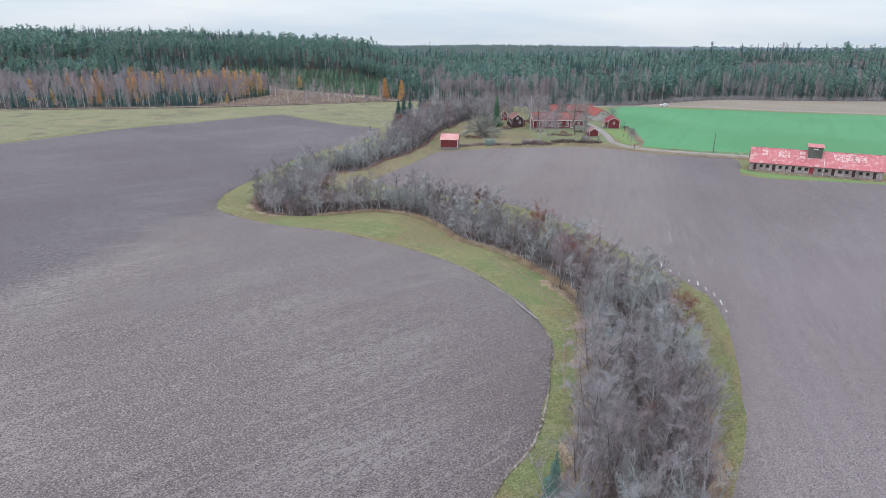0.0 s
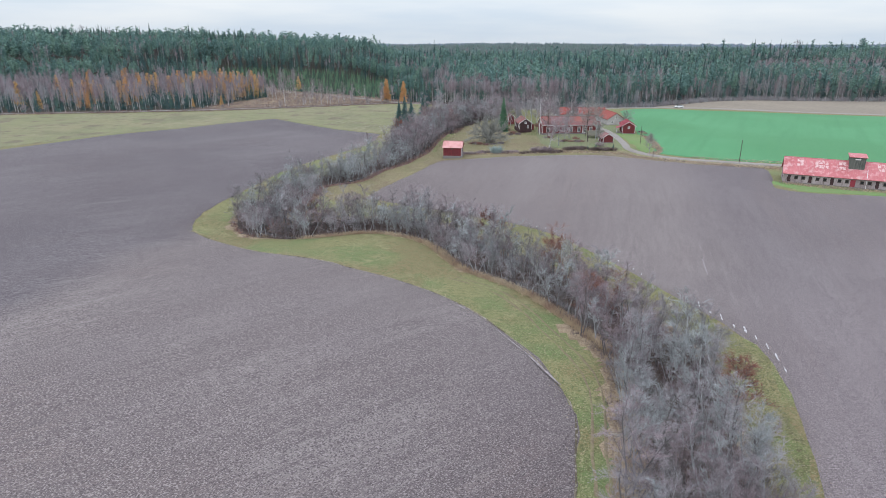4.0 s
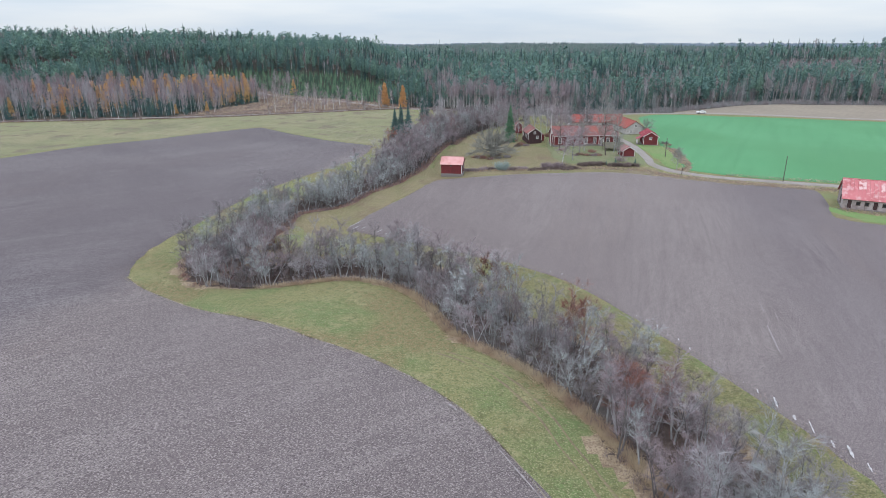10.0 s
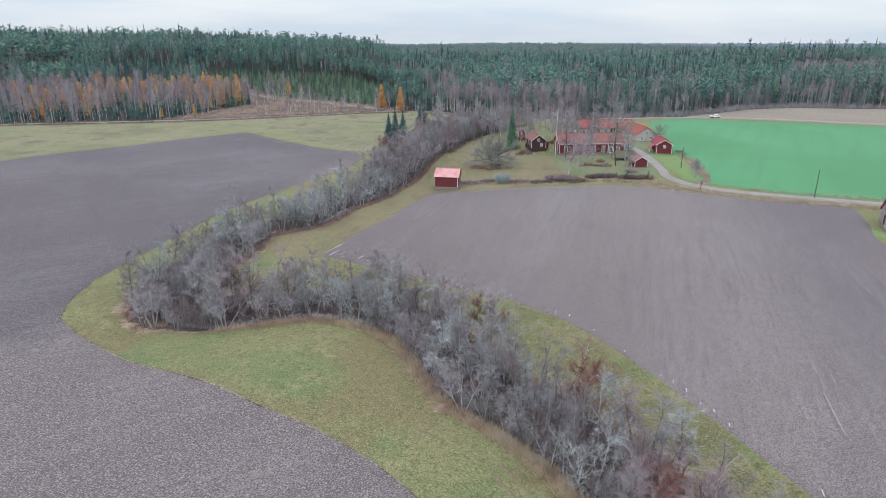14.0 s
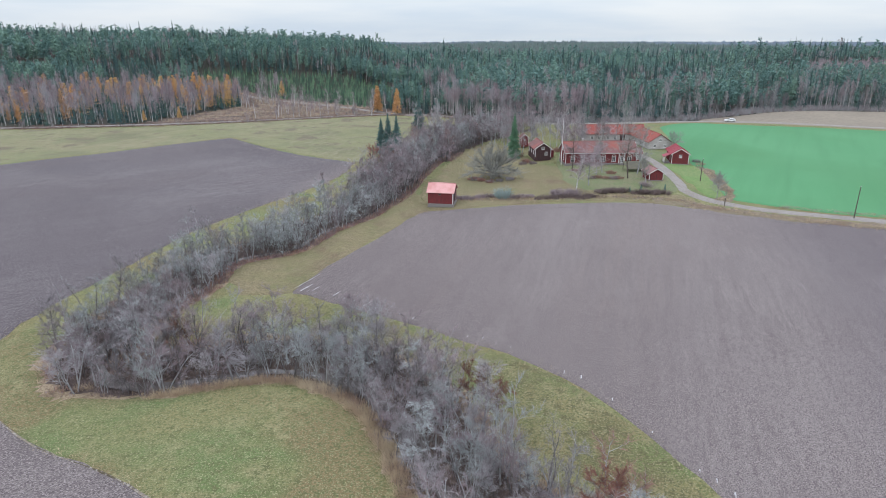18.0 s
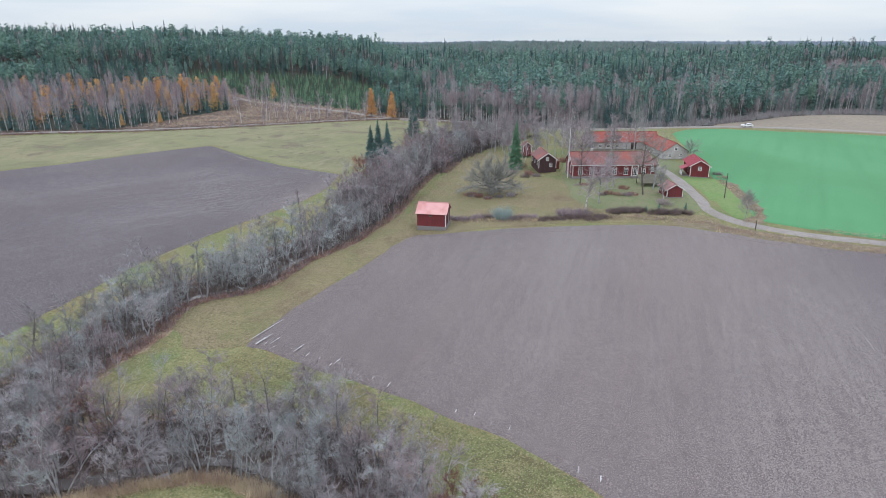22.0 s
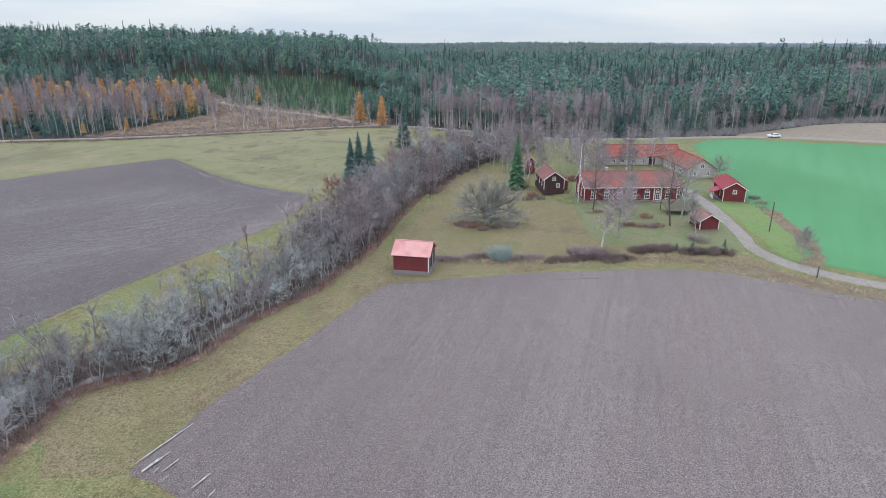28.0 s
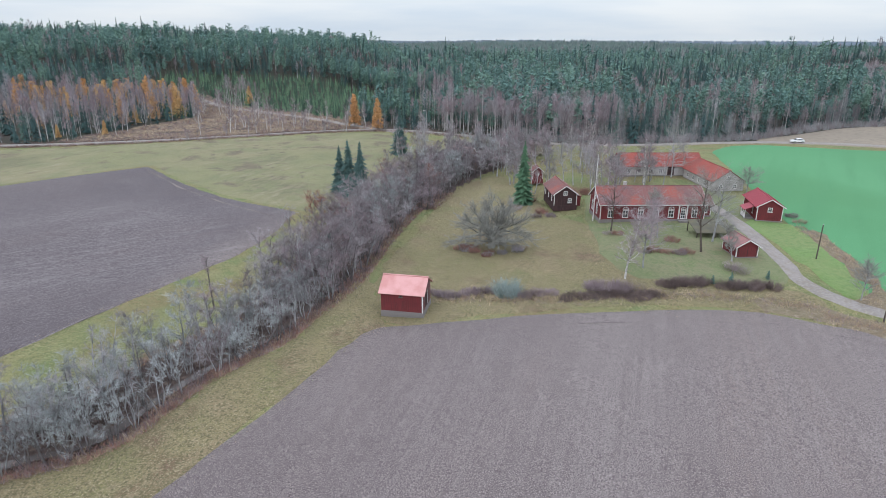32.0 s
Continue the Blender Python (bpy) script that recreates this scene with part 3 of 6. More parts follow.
FIELD_R = curve([(-20.2, -47.1), (-16.3, -36.6), (-12.5, -29), (-9.2, -23.2), (-6.4, -16.8), (-3.9, -11), (-1.5, -6.6), (0.5, -4.9)])
FIELD_R2 = curve([(0.8, -4.8), (9, -3.8), (18.7, -2.5), (28, -1.7), (38, -0.9), (48, -0.5), (55, -2.5), (62, -6.2), (70, -10.4), (76, -13.6), (88, -18.2), (93.5, -21.5), (85.5, -41), (82.5, -47.5), (89, -53.6), (100, -55.5), (118, -61.5), (150, -78), (300, -150), (300, -330)], step=5)
FIELD_R3 = curve([(0, -300), (12, -195), (20, -174), (23.6, -168), (28, -161), (30.6, -155), (34.4, -145), (37.4, -136.4), (39.2, -130), (39.4, -125), (38, -119), (35.8, -111.5), (32.6, -102.8), (29.6, -94.6), (26.2, -86.5), (22.7, -78.7), (18.4, -72.6), (12.4, -66.6), (5, -61.4), (-3, -56.4), (-12, -51.8), (-19.8, -47.6)])
drape("ploughed_field_east", np.concatenate([FIELD_R, FIELD_R2, FIELD_R3]), M_soil_r, 0.09, ragged=0.16, label="harrowed field of grey-brown clay soil", category="field")
drape("field_margin", ribbon(FIELD_L[12:], 0.16), M_margin, 0.11, 1.0, ragged=0.06, skirt=0.05, label="pale trampled strip along the ploughed edge", category="field margin")
GREEN = np.concatenate([curve([(70, 3.5), (73, 16), (75, 33), (79, 55), (86, 90), (91, 113), (96, 121), (104, 128), (114, 131)]), curve([(116, 131), (160, 120), (225, 92), (330, 48), (330, -120)], step=8), curve([(250, -86), (170, -44), (141, -29), (118, -20), (97, -11.5), (82, -4.5)], step=5)])
drape("crop_field", GREEN, M_crop, 0.12, label="bright green winter crop field", category="field")
drape("stubble_field", curve([(118, 142), (135, 153), (168, 173), (200, 180), (276, 165), (345, 130), (345, 62), (225, 99), (160, 127)], True, 8), M_stubble, 0.12, 6.0, label="pale beige stubble field below the woods", category="field")
drape("pale_meadow", np.concatenate([curve([(-22, 51), (-14, 75), (-8, 100), (-8, 130), (-14, 158)]), curve([(-37, 158), (-68, 145), (-96, 131), (-123, 122), (-152, 117), (-220, 104), (-330, 85)], step=6), curve([(-330, -204), (-230, -82), (-150, 16), (-129, 46.5), (-109, 65.5), (-90, 83.5), (-77, 94)], step=6), curve([(-75, 94.5), (-56, 73.2), (-40, 60.2), (-25, 52.5)])]), M_meadow, 0.10, 4.0, label="pale green autumn meadow along a forest road", category="meadow")
drape("felled_clearing", curve([(-128, 136), (-96, 142), (-68, 156), (-37, 170), (-18, 172), (-26, 196), (-50, 215), (-80, 236), (-105, 258), (-136, 288), (-142, 275), (-118, 235), (-108, 200), (-118, 165)], True, 6), M_clear, 0.12, ragged=1.0, label="felled clearing with brown brush and dry grass", category="clearing")
drape("rough_pasture", curve([(2, -3.5), (14, -1.8), (28, 0.2), (42, 1.2), (54, -0.6), (60, -3.5), (61, 6), (48, 9), (37, 14), (38, 36), (30, 48), (30, 68), (22, 88), (12, 74), (6, 52), (2, 32), (-2, 14)], True, 3), M_pasture, 0.10, 2.0, ragged=0.4, label="rough brownish pasture round the oak", category="pasture")
drape("bank_meadow", curve([(-4, 14), (-8, 1), (-10.6, -8), (-16, -15.6), (-19.6, -22), (-22.4, -29), (-31, -33.6), (-32.4, -40), (-29, -47), (-20.6, -47.8), (-15.4, -35), (-9.5, -23), (-4, -11), (0.6, -4.6)], True, 2), M_pasture, 0.07, 1.5, ragged=0.5, label="brownish grass strip along the stream", category="meadow")
drape("rough_strip", np.concatenate([curve([(25.5, -163), (30, -154), (33.8, -144.6), (36.8, -136), (38.5, -130), (38.7, -125), (37.3, -119.2), (35.1, -111.8), (32, -103), (29, -95), (25.6, -87), (22.2, -79.3), (18, -73.3), (12, -67.4), (4.6, -62.2), (-3.4, -57.2), (-12.4, -52.6), (-19, -49)]), curve([(-24, -51), (-14, -58.5), (-5, -64), (4, -69), (10, -77), (13, -85), (18.5, -92), (24, -101), (27.5, -111), (31.5, -122), (32, -131), (29.5, -140), (27, -150)])]), M_strip, 0.05, 2.0, ragged=0.5, label="strip of rough olive grass between stream and field", category="meadow")
drape("lawn", curve([(36, 14), (46, 9), (60, 9), (63, 20), (64, 40), (72, 36), (76, 50), (66, 66), (46, 66), (38, 48)], True, 3), M_lawn, 0.12, 2.0, label="mown lawn round the farmhouse", category="lawn")
drape("lawn", curve([(86.5, -38), (85.5, -45.5), (90, -51.8), (102, -55), (116, -60.8), (117.5, -58), (105, -52), (92, -46)], True, 2), M_green, 0.05, 2.0, ragged=0.5, label="bright green grass along the barn wall", category="lawn")
drape("lawn", curve([(66.8, 4.5), (67.0, 20), (67.2, 33), (68.5, 40), (75, 37), (75.2, 30), (73.0, 16), (70.2, 5)], True, 2), M_green, 0.13, 2.0, label="bright green grass between road and crop field", category="lawn")
drape("verge", ribbon(curve([(52, 1.4), (57, 0.2), (63, -3.6), (72, -9.6), (84, -15.4), (93, -19.2)]), 4.0), M_verge, 0.15, 2.0, ragged=0.5, label="strip of dry yellow grass between field and road", category="verge")
drape("verge", ribbon(curve([(76.5, 33), (74.6, 16), (71.5, 5), (66, 1.0)]), 3.2), M_verge, 0.16, 2.0, ragged=0.5, label="strip of dry yellow grass beside the crop field", category="verge")
ROAD = curve([(64, 58), (65.5, 48), (65.5, 33), (64, 19), (63, 9), (66.5, 1.5), (75, -5.5), (88, -11.5), (102, -18), (130, -31), (170, -51), (240, -88)])
drape("gravel_road", ribbon(ROAD, 2.3), M_gravel, 0.2, 2.0, ragged=0.12, label="narrow grey gravel farm road", category="road")
drape("forest_road", ribbon(FOREST_ROAD, 3.2), M_gravel, 0.2, ragged=0.15, label="gravel road along the edge of the woods", category="road")
drape("forest_track", ribbon(curve([(-10, 160), (-26, 174), (-49, 198), (-78, 220), (-105, 244), (-140, 284)], step=5), 3.0), M_gravel, 0.24, ragged=0.2, label="pale gravel forest track through the clearing", category="road")

M_rut = material("worn_wheel_track", [(0.150, 0.118, 0.075), (0.4, 0.44, 0.6, (0.175, 0.160, 0.080)), (3.0, 0.45, 0.66, (0.205, 0.165, 0.110))], 1.0, bump=[(4.0, 0.08)])
WEST = curve([(12.4, -152), (14.2, -143), (16.2, -134.5), (15.4, -127), (13, -118.5), (10.4, -110.5), (6.6, -103.5), (0.5, -98.8)])
for shift in (0.0, -1.5):
    drape("wheel_track", ribbon(WEST + (shift, -0.25 * abs(shift)), 0.3), M_rut, 0.04, 1.0, ragged=0.1, skirt=0.08, label="worn wheel track in the grass beside the stream", category="track")
drape("headland_furrow", ribbon(curve([(4, -7.6), (18, -5.8), (36, -4.2), (50, -3.9), (62, -9.4), (76, -16.8)]), 0.2), M_headland, 0.11, 1.0, ragged=0.08, skirt=0.05, label="dark open furrow along the headland", category="furrow")
drape("headland_track", ribbon(curve([(-73, 87.5), (-55, 67), (-40, 54.5), (-28, 47)]), 0.4), M_headland, 0.105, 1.0, ragged=0.12, skirt=0.05, label="pale wheel track along the headland", category="track")


def build_river():
    wide = 2.0 - 0.9 * smooth(-62, -46, RIVER[:, 1])
    wide = wide * np.array([0.85 + 0.7 * noise.noise(Vector((x * 0.21, y * 0.21, 9.0))) for x, y in RIVER])
    out = ribbon(RIVER, wide)
    z = ground_z(RIVER[:, 0], RIVER[:, 1])
    n = len(RIVER)
    level = np.array([float(z[max(0, i - 6):i + 7].mean()) + 0.34 for i in range(n)])
    v = [(out[i][0], out[i][1], level[i]) for i in range(n)] + [(out[2 * n - 1 - i][0], out[2 * n - 1 - i][1], level[i]) for i in range(n)]
    me = bpy.data.meshes.new("river")
    me.from_pydata(v, [], [(i, n + i, n + i + 1, i + 1) for i in range(n - 1)])
    me.materials.append(M_water)
    me.update()
    return tagged(new("water", me), "narrow winding stream of still brown water", "stream", kind="structure")


build_river()

# ------------------------------------------------------------ buildings


def panel(length, height, thick, holes=(), gable=0.0):
    """A wall from x = 0 to length and y = 0 to thick, with holes (x0, z0, x1, z1) through it and a gable on top."""
    xs = sorted({0.0, length, *(h[0] for h in holes), *(h[2] for h in holes)})
    zs = sorted({0.0, height, *(h[1] for h in holes), *(h[3] for h in holes)})
    m = Mesh()
    for x0, x1 in zip(xs, xs[1:]):
        for z0, z1 in zip(zs, zs[1:]):
            cx, cz = (x0 + x1) / 2, (z0 + z1) / 2
            if not any(h[0] < cx < h[2] and h[1] < cz < h[3] for h in holes):
                m.box((x0, 0, z0), (x1, thick, z1))
    if gable:
        a, b, c = (0, 0, height), (length, 0, height), (length / 2, 0, height + gable)
        m.add([a, b, c, *[(p[0], thick, p[2]) for p in (a, b, c)]], [(0, 1, 2), (5, 4, 3), (1, 4, 5, 2), (2, 5, 3, 0)])
    return m


def weld(m):
    """Joins the cells of a wall into one piece: shared corners once, no faces inside."""
    index, old = {}, []
    for q in m.v:
        old.append(index.setdefault(tuple(round(c, 4) for c in q), len(index)))
    faces = [tuple(old[i] for i in f) for f in m.f]
    count = collections.Counter(frozenset(f) for f in faces)
    out = Mesh()
    out.add(list(index), [f for f in faces if count[frozenset(f)] == 1])
    return out


@functools.lru_cache(None)
def window_meshes(w, h, kind):
    fr, bar = Mesh(), 0.07
    t = 0.12
    fr.box((0, -0.05, -0.03), (t, 0.06, h)).box((w - t, -0.05, -0.03), (w, 0.06, h)).box((t, -0.05, h - t), (w - t, 0.06, h)).box((-0.05, -0.09, -0.1), (w + 0.05, 0.06, 0.05))
    if kind != "hatch":
        fr.box((w / 2 - bar / 2, -0.02, 0.05), (w / 2 + bar / 2, 0.04, h - t))
        rows = 3 if h > 1.5 else 2
        for i in range(1, rows):
            z = h * i / rows
            fr.box((t, -0.015, z - bar / 2), (w - t, 0.035, z + bar / 2))
    if kind == "arch":
        z0, r = h + 0.16, w * 0.56
        n = 8
        outer = [(w / 2 + r * math.cos(math.pi * k / n), r * 0.8 * math.sin(math.pi * k / n) + z0) for k in range(n + 1)]
        inner = [(w / 2 + (r - 0.13) * math.cos(math.pi * k / n), (r - 0.13) * 0.8 * math.sin(math.pi * k / n) + z0) for k in range(n + 1)]
        for k in range(n):
            q = [outer[k], outer[k + 1], inner[k + 1], inner[k]]
            fr.add([(x, -0.06, z) for x, z in q] + [(x, 0.0, z) for x, z in q], [(3, 2, 1, 0), (0, 1, 5, 4), (2, 3, 7, 6), (4, 5, 6, 7)])
        fr.box((w / 2 - r, -0.06, z0 - 0.09), (w / 2 + r, 0.0, z0 + 0.02))
        for k in (2, 4, 6):
            x, z = inner[k]
            fr.tube([(w / 2, -0.03, z0), (x, -0.03, z)], [0.03, 0.03], 4)
    # for a hatch this is a near-black sheet standing for the unlit inside
    pane = Mesh().box((t * 0.6, 0.0, 0.02), (w - t * 0.6, 0.02, h - 0.03))
    return fr.data("window_frame", M_pole if kind == "hatch" else M_white), pane.data("pane", M_dark if kind == "hatch" else M_glass)


FAN = Mesh()
FAN.add([(0, -0.012, 0), *[(0.56 * math.cos(math.pi * k / 8), -0.012, 0.45 * math.sin(math.pi * k / 8)) for k in range(9)]], [(0, k + 1, k + 2) for k in range(8)])
FAN = FAN.data("fanlight", M_glass)


def place_window(parent, m, w, h, kind):
    fr, pn = window_meshes(w, h, kind)
    win = part("window", fr, None, parent, "dark-framed hatch" if kind == "hatch" else "white-framed window")
    win.matrix_basis = m
    part("pane", pn, None, win)
    if kind == "arch":
        f = part("fanlight", FAN, None, win, "half-round fanlight")
        f.matrix_basis = Matrix.Translation((w / 2, 0, h + 0.16)) @ Matrix.Diagonal((w, 1, w, 1))
    return win


@functools.lru_cache(None)
def plank_mesh(w, h, mat):
    return Mesh().box((0, 0, 0), (w, 0.02, h)).data("plank", mat)


def place_door(parent, m, w, h, mat, label):
    door = part("door", Mesh().box((0.02, 0.02, 0), (w - 0.02, 0.08, h - 0.02)), mat, parent, label)
    door.matrix_basis = m
    n = max(3, int(w / 0.22))
    for i in range(n):
        part("plank", plank_mesh(round((w - 0.08) / n - 0.012, 3), round(h - 0.08, 2), mat), None, door).location = (0.04 + (w - 0.08) * i / n, 0, 0.03)
    fr = part("door_frame", Mesh().box((-0.08, -0.03, 0), (0.02, 0.1, h)).box((w - 0.02, -0.03, 0), (w + 0.08, 0.1, h)).box((-0.08, -0.03, h), (w + 0.08, 0.1, h + 0.1)), M_white, door)
    part("handle", Mesh().box((w - 0.16, -0.05, 1.0), (w - 0.06, 0.0, 1.04)), M_metal, door)
    return door


def roof_plane(length, run, rise, thick, ribs=0.0, tiles=0.0):
    """One pitch, from the eave (y = 0, z = 0) up to the ridge (y = run, z = rise), x from 0 to length."""
    m = Mesh().slab([(0, 0, 0), (length, 0, 0), (length, run, rise), (0, run, rise)], thick)
    s = math.hypot(run, rise)
    up = Vector((0, -rise, run)) / s
    if ribs:
        k = int(length / ribs)
        for i in range(k + 1):
            x = min(max(length * i / k, 0.03), length - 0.03)
            a, b = Vector((x, 0.01, 0.01 * rise / run)), Vector((x, run - 0.02, rise - 0.02))
            m.add([a + Vector((-0.025, 0, 0)), a + Vector((0.025, 0, 0)), b + Vector((0.025, 0, 0)), b + Vector((-0.025, 0, 0)),
                   a + up * 0.04, b + up * 0.04], [(0, 4, 5, 3), (4, 1, 2, 5), (0, 1, 4), (3, 5, 2)])
    if tiles:
        k = int(s / tiles)
        for i in range(k):
            f0, f1 = i / k, (i + 1) / k
            a, b = Vector((0, run * f0, rise * f0)), Vector((0, run * f1, rise * f1))
            e = Vector((length, 0, 0))
            q = [a + up * 0.045, a + e + up * 0.045, b + e + up * 0.006, b + up * 0.006, a + up * 0.002, a + e + up * 0.002]
            m.add(q, [(0, 1, 2, 3), (4, 5, 1, 0)])
    return m


@functools.lru_cache(None)
def seam_mesh(run, rise, mat):
    """One raised seam of a sheet-metal roof."""
    up = Vector((0, -rise, run)).normalized() * 0.045
    a, b, w = Vector((0, 0.01, 0.01 * rise / run)), Vector((0, run - 0.02, rise - 0.02)), Vector((0.025, 0, 0))
    return Mesh().add([a - w, a + w, b + w, b - w, a + up, b + up], [(0, 4, 5, 3), (4, 1, 2, 5), (0, 1, 4), (3, 5, 2)]).data("roof_seam", mat)


@functools.lru_cache(None)
def batten_mesh(length, mat):
    return Mesh().box((-0.03, -0.022, 0), (0.03, 0.0, length)).data("batten", mat)


def house(name, m, L, D, eave, ridge, wall_mat, roof_mat, label, category="house", found=0.3, over=0.4, end=0.35, front=(), back=(), left=(), right=(), trim=True, ribs=0.0, tiles=0.0, battens=0.0, plain={}):
    """A gabled building: the ridge along x, the front at -y. Openings: (x, z, w, h, kind) from the wall's left end as seen from outside."""
    h = thing(name, m, label, category)
    T = 0.22
    if found:
        part("foundation", Mesh().box((-L / 2 - 0.06, -D / 2 - 0.06, -0.9), (L / 2 + 0.06, D / 2 + 0.06, found)), (wall_mat if name in ("old_storehouse", "small_red_outhouse") else M_stone), h, "grey stone foundation")
    H = eave - found
    sides = {"front": (Matrix.Translation((-L / 2, -D / 2, found)), L, front, 0),
             "back": (Matrix.Translation((L / 2, D / 2, found)) @ Matrix.Rotation(math.pi, 4, "Z"), L, back, 0),
             "left": (Matrix.Translation((-L / 2 + 0.003, D / 2 - T - 0.002, found)) @ Matrix.Rotation(-math.pi / 2, 4, "Z"), D - 2 * T - 0.004, left, ridge - eave),
             "right": (Matrix.Translation((L / 2 - 0.003, -D / 2 + T + 0.002, found)) @ Matrix.Rotation(math.pi / 2, 4, "Z"), D - 2 * T - 0.004, right, ridge - eave)}
    for side, (sm, sl, opens, gable) in sides.items():
        low = [(o[0], o[1], o[0] + o[2], o[1] + o[3]) for o in opens if o[1] + o[3] < H]
        pm = panel(sl, H, T, low, 0)
        if gable:
            g = gable * 0.985
            ends = sorted({0.0, sl, *(o[0] for o in low), *(o[2] for o in low)})
            row = [(-T, 0, H), *[(x, 0, H) for x in ends], (sl + T, 0, H)]
            k, n = len(row), len(row) + 1
            pm.add([*row, (sl / 2, 0, H + g), *[(x, T, z) for x, _, z in row], (sl / 2, T, H + g)],
                   [tuple(range(n)), tuple(range(2 * n - 1, n - 1, -1)), (k - 1, k - 1 + n, 2 * n - 1, n - 1), (n - 1, 2 * n - 1, n, 0), *[(i, i + n, i + 1 + n, i + 1) for i in range(k - 1)]])
        strips = []
        if battens:
            k = int(sl / battens)
            for i in range(1, k):
                x = sl * i / k
                top = H + (gable * (1 - abs(2 * x / sl - 1)) if gable else 0) - 0.05
                spans = [(0.02, top)]
                for o in opens:
                    if o[0] - 0.06 < x < o[0] + o[2] + 0.06:
                        spans = [s for a, b in spans for s in ((a, min(b, o[1] - 0.12)), (max(a, o[1] + o[3] + 0.12), b)) if s[1] - s[0] > 0.05]
                for a, b in spans:
                    strips.append((x, a, b))
        w = part("wall", weld(pm), wall_mat if side not in plain else plain[side], h)
        w.matrix_basis = sm
        for x, a, b in strips:
            part("batten", batten_mesh(round(b - a, 1), wall_mat), None, w).location = (x, 0, a)
        for x, z, ww, hh, kind in opens:
            inset = 0.05 if z + hh < H else -0.03
            om = sm @ Matrix.Translation((x, inset if kind not in ("door", "whitedoor", "barndoor") else 0.04, z))
            if kind in ("door", "whitedoor", "barndoor"):
                place_door(h, om, ww, hh, {"door": M_red, "whitedoor": M_white, "barndoor": M_darkred}[kind], "white panelled door" if kind == "whitedoor" else "boarded wooden door")
            else:
                place_window(h, om, ww, hh, kind)
    if trim:
        for sx in (-1, 1):
            for sy in (-1, 1):
                x, y = sx * (L / 2 + 0.012), sy * (D / 2 + 0.012)
                part("corner_board", Mesh().box((min(x, x - sx * 0.15), min(y, y - sy * 0.15), found + 0.01), (max(x, x - sx * 0.15), max(y, y - sy * 0.15), eave - 0.03)), M_white, h, "white corner board")
    rise = ridge - eave
    slope = rise / (D / 2)
    run = D / 2 + over
    for sy in (-1, 1):
        r = part("roof", roof_plane(L + 2 * end, run, slope * run, 0.1, 0.0, tiles), roof_mat, h)
        lift = 0.13
        if sy < 0:
            r.matrix_basis = Matrix.Translation((-L / 2 - end, -run, eave - slope * over + lift))
        else:
            r.matrix_basis = Matrix.Translation((L / 2 + end, run, eave - slope * over + lift)) @ Matrix.Rotation(math.pi, 4, "Z")
        if ribs:
            seam = seam_mesh(run, slope * run, roof_mat)
            for i in range(int((L + 2 * end) / ribs) + 1):
                s = part("roof_seam", seam, None, r)
                s.location.x = min(max((L + 2 * end) * i / int((L + 2 * end) / ribs), 0.03), L + 2 * end - 0.03)
    part("ridge_cap", Mesh().tube([(-L / 2 - end, 0, ridge + 0.13), (L / 2 + end, 0, ridge + 0.13)], [0.11, 0.11], 6), roof_mat, h)
    if trim:
        for sx in (-1, 1):
            for sy in (-1, 1):
                b = Mesh()
                x = sx * (L / 2 + end + 0.02)
                b.slab([(x - 0.02, sy * run, eave - slope * over + 0.14), (x + 0.02, sy * run, eave - slope * over + 0.14), (x + 0.02, 0, ridge + 0.14), (x - 0.02, 0, ridge + 0.14)] if sy < 0 else
                       [(x + 0.02, sy * run, eave - slope * over + 0.14), (x - 0.02, sy * run, eave - slope * over + 0.14), (x - 0.02, 0, ridge + 0.14), (x + 0.02, 0, ridge + 0.14)], 0.17)
                part("bargeboard", b, M_white, h, "white bargeboard")
    return h


def chimney(h, x, y, z0, z1, w=0.7):
    m = Mesh().box((x - w / 2, y - w / 2, z0), (x + w / 2, y + w / 2, z1)).box((x - w / 2 - 0.06, y - w / 2 - 0.06, z1), (x + w / 2 + 0.06, y + w / 2 + 0.06, z1 + 0.12))
    return part("chimney", m, M_plaster, h, "pale plastered chimney")


def spot(x, y, rot=0.0, dz=0.0):
    return pose(x, y, gz(x, y) + dz, 0, 0, rot)


def at(x, y, z, rot):
    return pose(x, y, z, 0, 0, rot)


SHED = house("field_shed", at(3.55, 0.75, 0.0, -10), 5.8, 5.0, 2.8, 4.3, M_red, M_roof_pink, "small red boarded field shed with a salmon metal roof", "shed", found=0.15, over=0.35, end=0.3, battens=0.3, trim=False, plain={"right": M_greyboard},
             front=[(2.5, 2.05, 0.5, 0.32, "hatch")], right=[(1.2, 0.1, 1.8, 2.0, "barndoor")])
part("sill_board", Mesh().box((-2.95, -2.62, -0.45), (2.95, -2.57, 0.02)), M_stone, SHED, "pale weathered sill board along the base")
part("corner_board", Mesh().box((2.78, -2.56, 0.1), (2.93, -2.50, 2.75)), M_white, SHED, "pale corner board")
part("plank_door", Mesh().box((-0.45, -2.545, 0.2), (0.45, -2.503, 1.75)), M_red, SHED, "plank door in the red front wall")
part("door_sill", Mesh().box((-0.5, -2.57, 0.1), (0.5, -2.503, 0.2)), M_greyboard, SHED)

